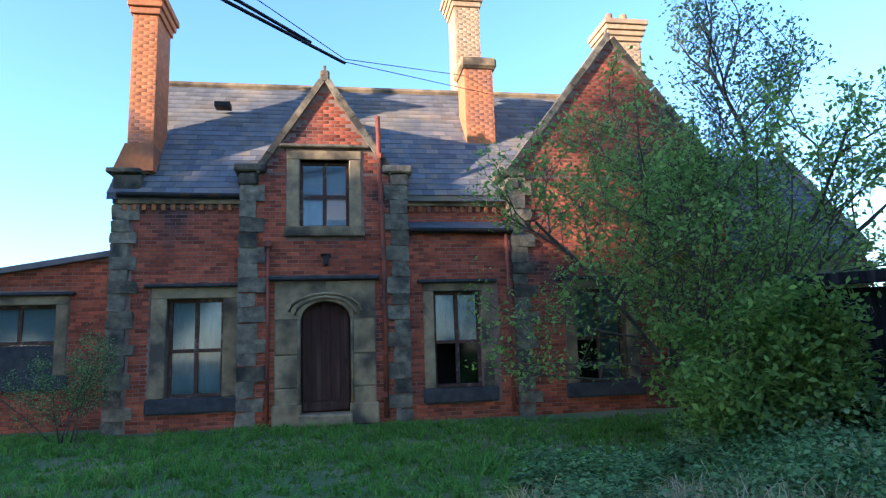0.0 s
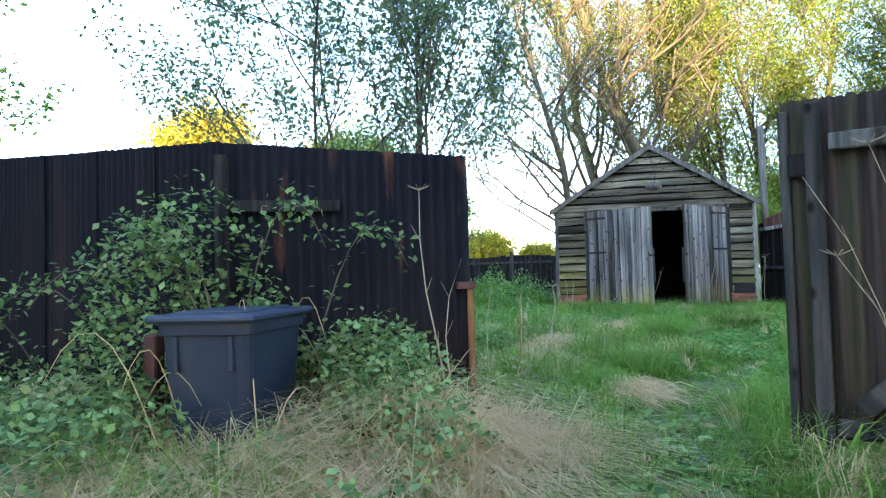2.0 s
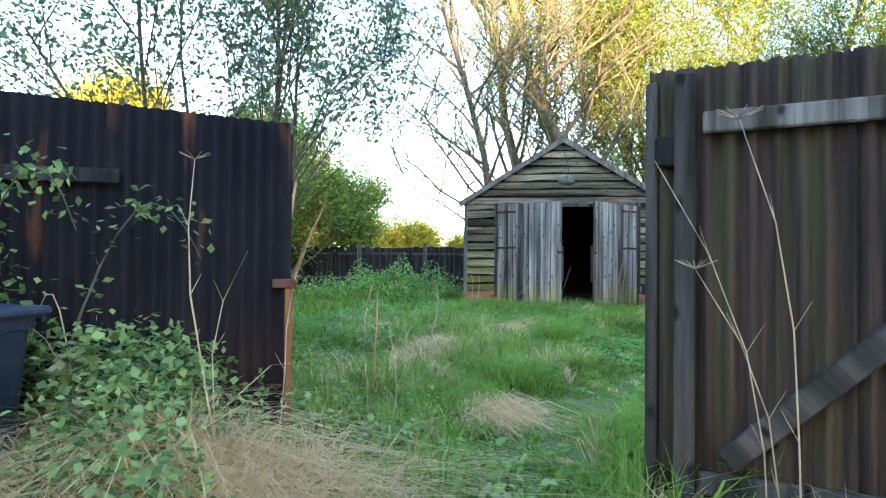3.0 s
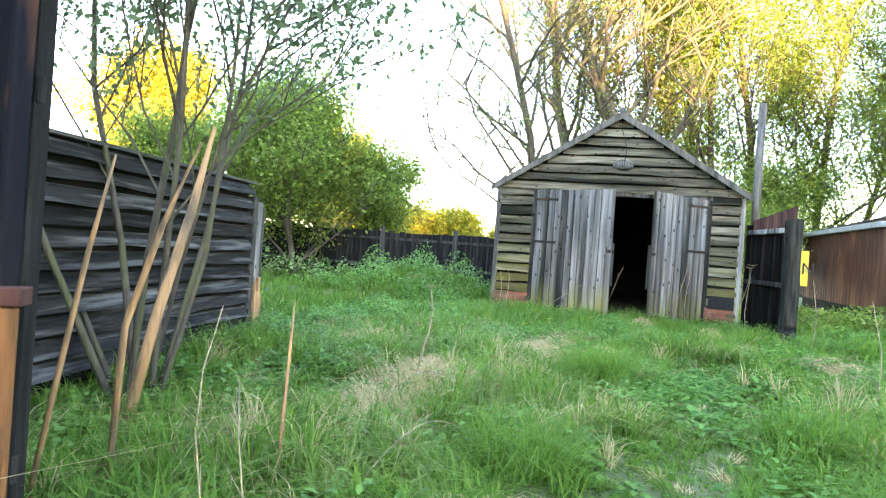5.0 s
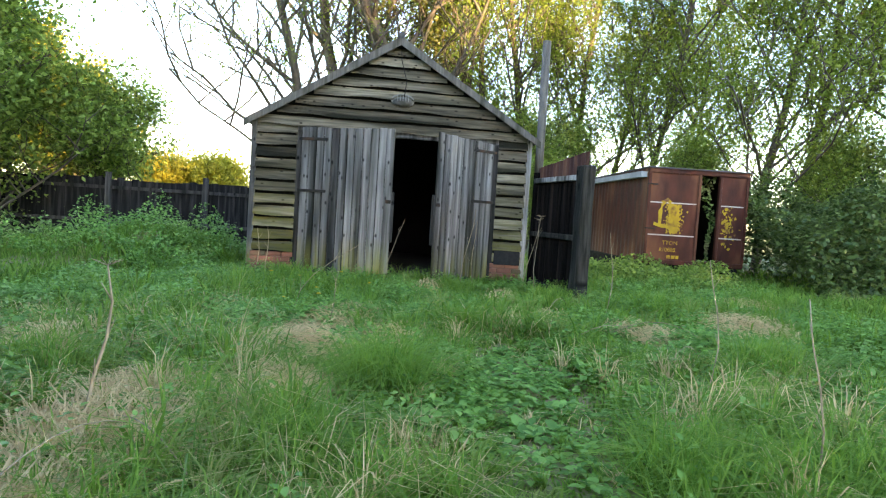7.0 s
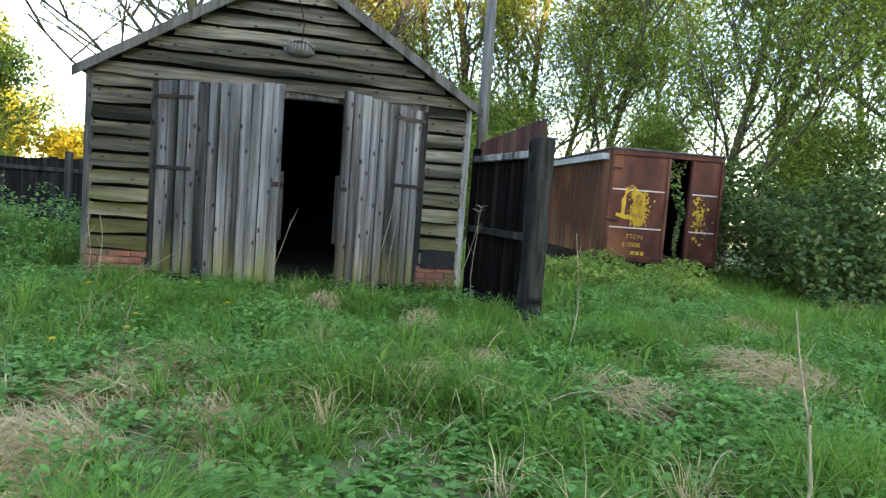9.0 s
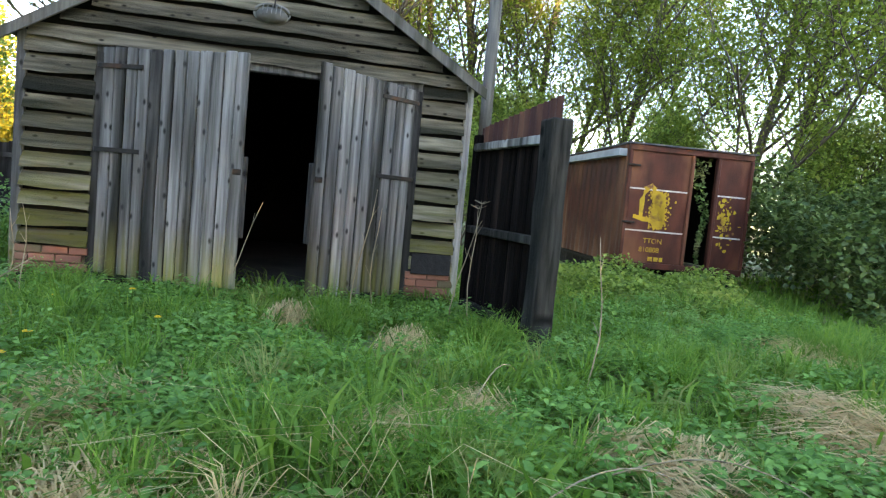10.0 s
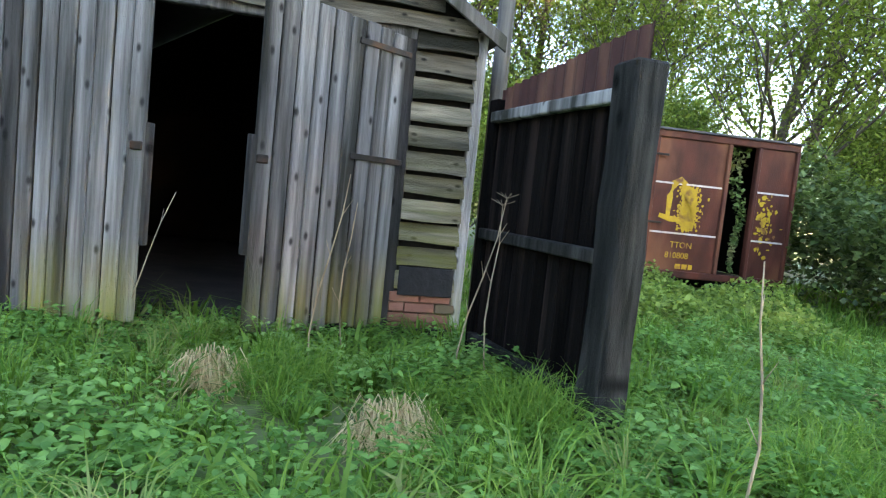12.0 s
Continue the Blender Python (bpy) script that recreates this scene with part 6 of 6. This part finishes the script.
def rosettes(name, n, area, top, size, per, label, keep, material=M_WEED):
    """Low plants: leaves in whorls up a short stem, each leaf broad, toothless and folded along its midrib."""
    x, y = scatter(n, *area)
    k = rng.random(len(x)) < keep(x, y)
    x, y = np.repeat(x[k], per), np.repeat(y[k], per)
    m = len(x) // per
    t = np.tile(np.arange(per) / (per - 1.0), m)
    a = np.tile(np.arange(per) * 2.4, m) + np.repeat(rng.uniform(0, 6.283, m), per) + rng.normal(0, 0.25, m * per)
    z = ground_z(x, y) + top(x, y) * walk_clearance(x, y) * np.repeat(rng.uniform(0.45, 1.15, m), per) * (0.35 + 0.65 * t)
    s = size * np.repeat(rng.uniform(0.65, 1.3, m), per) * (1.15 - 0.5 * t) * rng.uniform(0.8, 1.15, m * per)
    d = np.stack([np.cos(a), np.sin(a), rng.normal(0.05, 0.28, m * per)], 1)
    side = np.stack([-np.sin(a), np.cos(a), rng.normal(0, 0.25, m * per)], 1)
    up = np.cross(d, side)
    base = np.stack([x, y, z], 1) + d * (s * 0.25)[:, None]
    s = s[:, None]
    pts = [base, base + d * s * 0.3 + side * s * 0.34 + up * s * 0.08, base + d * s * 0.66 + side * s * 0.27 + up * s * 0.06, base + d * s - up * s * 0.12, base + d * s * 0.66 - side * s * 0.27 + up * s * 0.06, base + d * s * 0.3 - side * s * 0.34 + up * s * 0.08]
    V = np.stack(pts, 1).reshape(-1, 3)
    i = np.arange(m * per)[:, None] * 6
    F = np.concatenate([np.hstack([i, i + 2, i + 1]), np.hstack([i, i + 3, i + 2]), np.hstack([i, i + 4, i + 3]), np.hstack([i, i + 5, i + 4])], 0)
    return tagged(fast_mesh(name, V, F, material), label, "weeds", kind="stuff")


rosettes("nettles", 15000, (8.5, 17.5, -5, 4.5), lambda x, y: 0.19 * (0.4 + value_noise(x, y, 2.6, 3.0)), 0.056, 9, "low carpet of nettles and ground elder", lambda x, y: np.clip((x - 8.0) / 3.0, 0, 1) * (0.3 + 0.7 * (value_noise(x, y, 1.3, 5.0) > 0.4)))
rosettes("mixed_weeds", 3200, (2.5, 10.5, -3, 3.4), lambda x, y: 0.19 * (0.4 + value_noise(x, y, 2.6, 3.0)), 0.062, 8, "young nettles and creepers in the grass", lambda x, y: 0.9 * (value_noise(x, y, 1.7, 9.0) > 0.5))
rosettes("bramble_shoots", 5200, (0.6, 5.4, 0.9, 7.5), lambda x, y: 0.34 * (0.3 + value_noise(x, y, 2.1, 3.0)), 0.07, 9, "young bramble leaves spreading through dry grass", lambda x, y: 0.85 * (value_noise(x, y, 1.9, 4.0) > 0.42) * (y > 1.3 - 0.1 * x) * (x - 5.0 < (y - 2.9) * 0.17) * ((x - 4.6) ** 2 + (y - 2.29) ** 2 > 0.13), M_BRAMBLE)
weeds("mound_nettles", 9000, (15.2, 19.2, 3.4, 6.6), lambda x, y: 0.75 * value_noise(x, y, 3.2, 6.0) ** 1.5, 0.055, M_WEED, "nettle covered mound beside the shed")


def bramble(x0, x1, y0, y1, height, n, size=0.075, label="tangle of leafy brambles", keep=None, material=M_BRAMBLE):
    x, y = scatter(n, x0, x1, y0, y1)
    if keep is not None:
        k = keep(x, y)
        x, y = x[k], y[k]
    top = height(x, y) * walk_clearance(x, y)
    P = on_ground(x, y, 0.0)
    P[:, 2] += np.maximum(top, 0.02) * rng.uniform(0.0, 1.0, len(x)) ** 0.45 + rng.normal(0, 0.03, len(x))
    ob = fast_mesh("brambles", *leaves(P, size, 0.6, narrow=0.75), material)
    return tagged(ob, label, "brambles", kind="stuff")


def hump(cx, cy, rx, ry, h):
    return lambda x, y: h * np.clip(1 - ((x - cx) / rx) ** 2 - ((y - cy) / ry) ** 2, 0, 1) ** 0.6 * (0.7 + 0.6 * value_noise(x, y, 3.1, 2.0))


bramble(3.6, 6.2, 1.4, 3.6, hump(5.0, 3.0, 0.95, 0.9, 1.4), 15000, 0.05, label="tall brambles climbing over the bin", keep=lambda x, y: ((x - 4.62) ** 2 + (y - 2.26) ** 2 > 0.2) & (hump(5.0, 3.0, 0.95, 0.9, 1.4)(x, y) > 0.05) & (x - 5.1 < (2.88 - y) * 0.5))
bramble(4.6, 5.8, 1.3, 2.9, hump(5.15, 2.1, 0.55, 0.85, 0.85), 7000, 0.05, label="low brambles beside the bin", keep=lambda x, y: ((x - 4.62) ** 2 + (y - 2.26) ** 2 > 0.2) & (hump(5.15, 2.1, 0.55, 0.85, 0.85)(x, y) > 0.05) & (x - 5.1 < (2.88 - y) * 0.5))
bramble(1.5, 6.2, 2.2, 9.5, lambda x, y: 0.5 * value_noise(x, y, 1.2, 1.0) * np.clip((x - 1.2) / 2.0, 0.1, 1) + 0.12, 34000, 0.05, label="low brambles spreading below the fence", keep=lambda x, y: (x - 5.0 < (y - 2.9) * 0.17) & ((x - 4.62) ** 2 + (y - 2.26) ** 2 > 0.2) & (x > 1.2 + 0.25 * (y - 2)))
bramble(2.9, 6.0, 6.4, 9.8, hump(4.4, 8.1, 1.6, 1.7, 0.9), 9000, 0.08, label="leafy elder and bramble thicket by the store", keep=lambda x, y: (hump(4.4, 8.1, 1.6, 1.7, 0.9)(x, y) > 0.05) & (x < 5.3))
bramble(16.8, 20.4, -5.2, -2.2, lambda x, y: 0.5 * value_noise(x, y, 1.8, 2.0) * np.clip((x - 16.3) / 1.2, 0.15, 1), 11000, 0.065, label="low brambles and nettles before the container", material=M_HEDGELEAF)
bramble(17.3, 23, -13, -5.5, lambda x, y: (2.0 * np.clip((x - 17.0 - 0.8 * value_noise(x, y, 0.7, 2.0)) / 2.2, 0.04, 1) ** 0.7) * (0.55 + 0.75 * value_noise(x, y, 1.3, 4.0)), 56000, 0.10, label="high bank of ivy and brambles", keep=lambda x, y: y < -6.3, material=M_BANKLEAF)
bramble(16.5, 22, 6.5, 14, lambda x, y: 0.9 * value_noise(x, y, 1.0, 4.0), 5000, 0.09, label="undergrowth below the hawthorns")


bramble(3.2, 6.0, -0.2, 1.5, lambda x, y: 0.28 * value_noise(x, y, 2.2, 6.0), 2600, 0.055, label="young bramble shoots in the grass", keep=lambda x, y: value_noise(x, y, 2.4, 8.0) > 0.5)


bramble(1.0, 4.6, 0.9, 6.5, lambda x, y: 0.34 * value_noise(x, y, 1.7, 5.0), 15000, 0.05, label="scattered bramble shoots in dry grass", keep=lambda x, y: (value_noise(x, y, 1.5, 2.0) > 0.45) & (y > 2.6 - 0.45 * x))


bramble(3.4, 5.9, 0.55, 1.9, lambda x, y: 0.62 * value_noise(x, y, 2.6, 1.0), 7600, 0.043, label="low bramble leaves among straw", keep=lambda x, y: value_noise(x, y, 2.9, 4.0) > 0.5)


def cane(x, y, h, dx, dy, n=40):
    """An arching bramble cane with leaves in threes."""
    c = thing("bramble_cane", Matrix.Translation((x, y, float(ground_z(x, y)) - 0.03)), "arching bramble cane with leaves in threes", "bramble", "bramble canes")
    pts = [Vector((dx * t, dy * t, h * math.sin(min(t * 2.2, 2.6)))) for t in [i / 10 for i in range(11)]]
    part("stem", tube(bmesh.new(), pts, [0.008 - 0.0005 * i for i in range(11)], 5), M_BARK, c, smooth=True)
    P = []
    for k in range(n):
        t = random.uniform(0.15, 1.0) * 10
        i = min(int(t), 9)
        p = pts[i].lerp(pts[i + 1], t - i)
        for q in range(3):
            P.append(p + Vector((random.gauss(0, 0.06), random.gauss(0, 0.06), random.gauss(0.02, 0.05))))
    fast_mesh("leaves", *leaves(np.array(P), 0.05, 0.6, narrow=0.75), M_BRAMBLE, c)


for a in ((5.05, 2.3, 1.45, 0.5, -0.6), (4.95, 2.6, 1.5, -0.5, 0.3), (5.2, 2.0, 0.7, 0.3, -0.5), (5.0, 2.2, 0.6, -0.3, -0.6), (4.9, 3.0, 1.2, -0.7, 0.5), (5.3, 1.8, 0.55, -0.2, -0.6), (5.0, 3.1, 1.5, -0.3, 0.4), (4.95, 3.3, 1.1, -0.6, 0.8), (4.8, 3.9, 0.95, -0.8, 0.2), (4.9, 4.6, 0.9, -0.9, -0.2), (5.0, 5.4, 0.9, -0.8, 0.3), (4.9, 2.75, 1.6, 0.2, -0.7), (4.95, 2.5, 1.35, -0.7, 0.6), (5.0, 2.55, 1.4, -0.35, 0.8), (5.0, 2.9, 1.45, -0.4, 0.2), (5.05, 2.5, 0.95, -0.3, -0.3), (5.0, 2.85, 1.35, -0.6, -0.1), (5.1, 2.2, 0.6, 0.25, -0.75), (5.2, 1.9, 0.45, 0.1, -0.5)):
    cane(*a)


for k in range(16):
    ax, ay = 4.0 + 0.09 * k, 1.75 + 1.4 * ((k * 0.37) % 1)
    a = 2.4 * k
    dx, dy, hh = 0.55 * math.cos(a), 0.55 * math.sin(a), 0.55 + 0.5 * ((k * 0.61) % 1)
    pts = [(dx * t, dy * t, hh * math.sin(min(t * 2.3, 2.7))) for t in [q / 8 for q in range(9)]]
    dc = part("dead_cane", tube(bmesh.new(), pts, [0.0042 - 0.0003 * q for q in range(9)], 5), M_STRAW, m=Matrix.Translation((ax, ay, float(ground_z(ax, ay)) - 0.03)), smooth=True)
    tagged(dc, "dead pale bramble cane arching over dry grass", "cane", "dead canes")
for ax, ay, dx, dy, hh in ((12.3, -1.35, -0.35, -0.75, 0.2), (11.9, -0.95, 0.3, -0.7, 0.16), (12.9, -0.9, 0.5, -0.35, 0.22), (8.4, 1.6, 0.9, -0.3, 0.25), (8.9, 0.9, 0.5, 0.7, 0.2), (7.4, 1.1, 0.8, -0.25, 0.22), (11.6, -2.0, -0.5, 0.45, 0.2)):
    pts = [(dx * t, dy * t, hh * math.sin(min(t * 2.6, 2.9))) for t in [q / 8 for q in range(9)]]
    dc = part("dead_cane", tube(bmesh.new(), pts, [0.0045 - 0.0003 * q for q in range(9)], 5), M_STALK, m=Matrix.Translation((ax, ay, float(ground_z(ax, ay)) + 0.04)), smooth=True)
    tagged(dc, "fallen pale cane lying across the grass", "cane", "dead canes")
# ivy hanging in the container's open door
ci = []
for k in range(420):
    z = random.uniform(0.15, 1.95)
    ci.append((OB - 0.06 - 0.30 * random.random() * (z / 2) - 0.06 * math.sin(z * 5), 0.10 + 0.10 * random.random(), z))
iv = fast_mesh("ivy_curtain", *leaves(np.array(ci), 0.07, 0.3, narrow=0.8), M_BRAMBLE)
iv.matrix_basis = CON
tagged(iv, "ivy hanging in the open container doorway", "ivy", kind="stuff")


# dead stalks
def stalk(x, y, h, dx, dy, r=0.006, head=False):
    z = float(ground_z(x, y)) - 0.03
    pts = [(x + dx * t * t + 0.035 * math.sin(6 * t + x * 9), y + dy * t * t + 0.035 * math.cos(5 * t + y * 7), z + h * t) for t in (0, 0.2, 0.4, 0.6, 0.8, 1.0)]
    r *= 0.72
    bm = tube(bmesh.new(), pts, [r, r * 0.95, r * 0.9, r * 0.8, r * 0.65, r * 0.4], 6)
    for k in range(3):
        q = Vector(pts[2 + k])
        tube(bm, [q, q + Vector((0.05 * math.cos(k * 2.3 + x * 7), 0.05 * math.sin(k * 2.3 + x * 7), 0.09))], [r * 0.5, r * 0.2], 4)
    if head:
        for k in range(9):
            a = k * 2.4
            p = Vector(pts[-1])
            tube(bm, [p, p + Vector((0.07 * math.cos(a), 0.07 * math.sin(a), 0.03))], [0.002, 0.001], 4)
    return tagged(part("dead_stalk", bm, M_STALK, smooth=True), "pale dry stalk standing in the grass", "plant stalk", "dead stalks")


for a in ((5.0, 1.25, 1.5, 0.1, 0.15, 0.007, True), (4.95, 1.22, 1.1, 0.25, -0.05, 0.005, False), (5.35, 1.15, 1.0, 0.1, -0.1, 0.005, False), (4.75, -0.98, 1.62, 0.15, 0.2, 0.005, True), (4.85, -0.95, 1.15, 0.15, 0.28, 0.0045, True), (4.8, -0.9, 1.5, 0.1, 0.35, 0.004, False), (6.3, 0.9, 0.8, 0.05, 0.05, 0.005, False), (6.4, 1.15, 1.0, 0.0, -0.08, 0.005, False), (15.3, -0.15, 1.15, 0, -0.1, 0.008, False), (15.5, -0.3, 1.0, 0.03, 0.02, 0.007, False), (15.3, -1.0, 1.15, 0.05, -0.15, 0.008, True), (15.2, -1.14, 1.1, 0.05, 0.05, 0.007, True), (13.62, -1.72, 1.0, 0.0, 0.0, 0.008, False), (15.5, 0.97, 0.95, -0.1, -0.3, 0.006, False), (10.8, -1.72, 0.95, 0.02, 0.03, 0.008, False), (9.2, -1.5, 0.9, 0.05, 0.02, 0.007, False), (8.6, -1.75, 1.0, -0.03, 0.05, 0.007, False), (12.6, 1.5, 0.8, -0.2, -0.6, 0.006, False), (12.2, 1.1, 0.55, 0.1, -0.1, 0.006, False), (9.5, 1.65, 0.85, 0.06, 0.02, 0.013, True), (15.2, 2.5, 0.8, 0, 0.05, 0.008, False), (15.3, 2.7, 0.75, 0, -0.03, 0.008, False)):
    stalk(*a)


gp = thing("old_post", pose(11.15, -3.42, 0.0, 0, 4, -75), "leaning grey post with a dark broken board", "post")
part("post", boxed(-0.04, 0.04, -0.04, 0.04, -0.15, 1.15, bevel=0.008), M_POST, gp)
part("board", boxed(0.05, 0.75, -0.02, 0.01, 0.12, 0.75, bevel=0.006), M_POSTDARK, gp)
part("bottom_rail", boxed(0.05, 0.75, -0.04, 0.0, 0.02, 0.11, bevel=0.006), M_POST, gp)


def dandelion(x, y, h):
    z = float(ground_z(x, y))
    d = thing("dandelion", Matrix.Translation((x, y, z)), "yellow dandelion flower in the grass", "flower", "dandelions")
    part("stem", tube(bmesh.new(), [(0, 0, -0.02), (0.01, 0, h)], 0.003, 5), M_GRASS, d)
    bm = bmesh.new()
    for ring, (r, zz) in enumerate(((0.026, 0.0), (0.018, 0.006))):
        for k in range(12):
            a = k * math.pi / 6 + ring * 0.26
            vs = [bm.verts.new(c) for c in ((0.01, 0, h + zz), (0.01 + r * math.cos(a - 0.2), r * math.sin(a - 0.2), h + zz + 0.004), (0.01 + r * math.cos(a + 0.2), r * math.sin(a + 0.2), h + zz + 0.004))]
            bm.faces.new(vs)
    part("petals", bm, M_PETAL, d)


for x, y, h in ((14.3, 2.2, 0.26), (13.9, 0.95, 0.22), (13.4, 1.45, 0.2), (13.0, 1.35, 0.2), (14.6, 1.4, 0.24), (14.5, 1.9, 0.2), (12.6, 1.6, 0.2)):
    dandelion(x, y, h)

# bricks of the house last: the ones round the door singly, the rest joined
bricks.sort(key=lambda r: abs((r[1] + r[2]) / 2) * 0.8 + abs(r[3] - 2.6))
single = [r for r in bricks if r[0] is fl and r[2] - r[1] > 0.2 and r[4] - r[3] > 0.05][:290]
ids = {id(r) for r in single}
me = bpy.data.meshes.new("brick")
bm = boxed(-0.1075, 0.1075, -0.005, 0.004, -0.0325, 0.0325, bevel=0.003)
bm.to_mesh(me)
bm.free()
me.materials.append(M_BRICK_OB)
for r in single:
    ob = new("brick", me)
    ob.parent = house
    ob.location = ((r[1] + r[2]) / 2, random.uniform(-0.002, 0.002), (r[3] + r[4]) / 2)
brick_mesh([r for r in bricks if id(r) not in ids], "wall_bricks", M_BRICK, house)
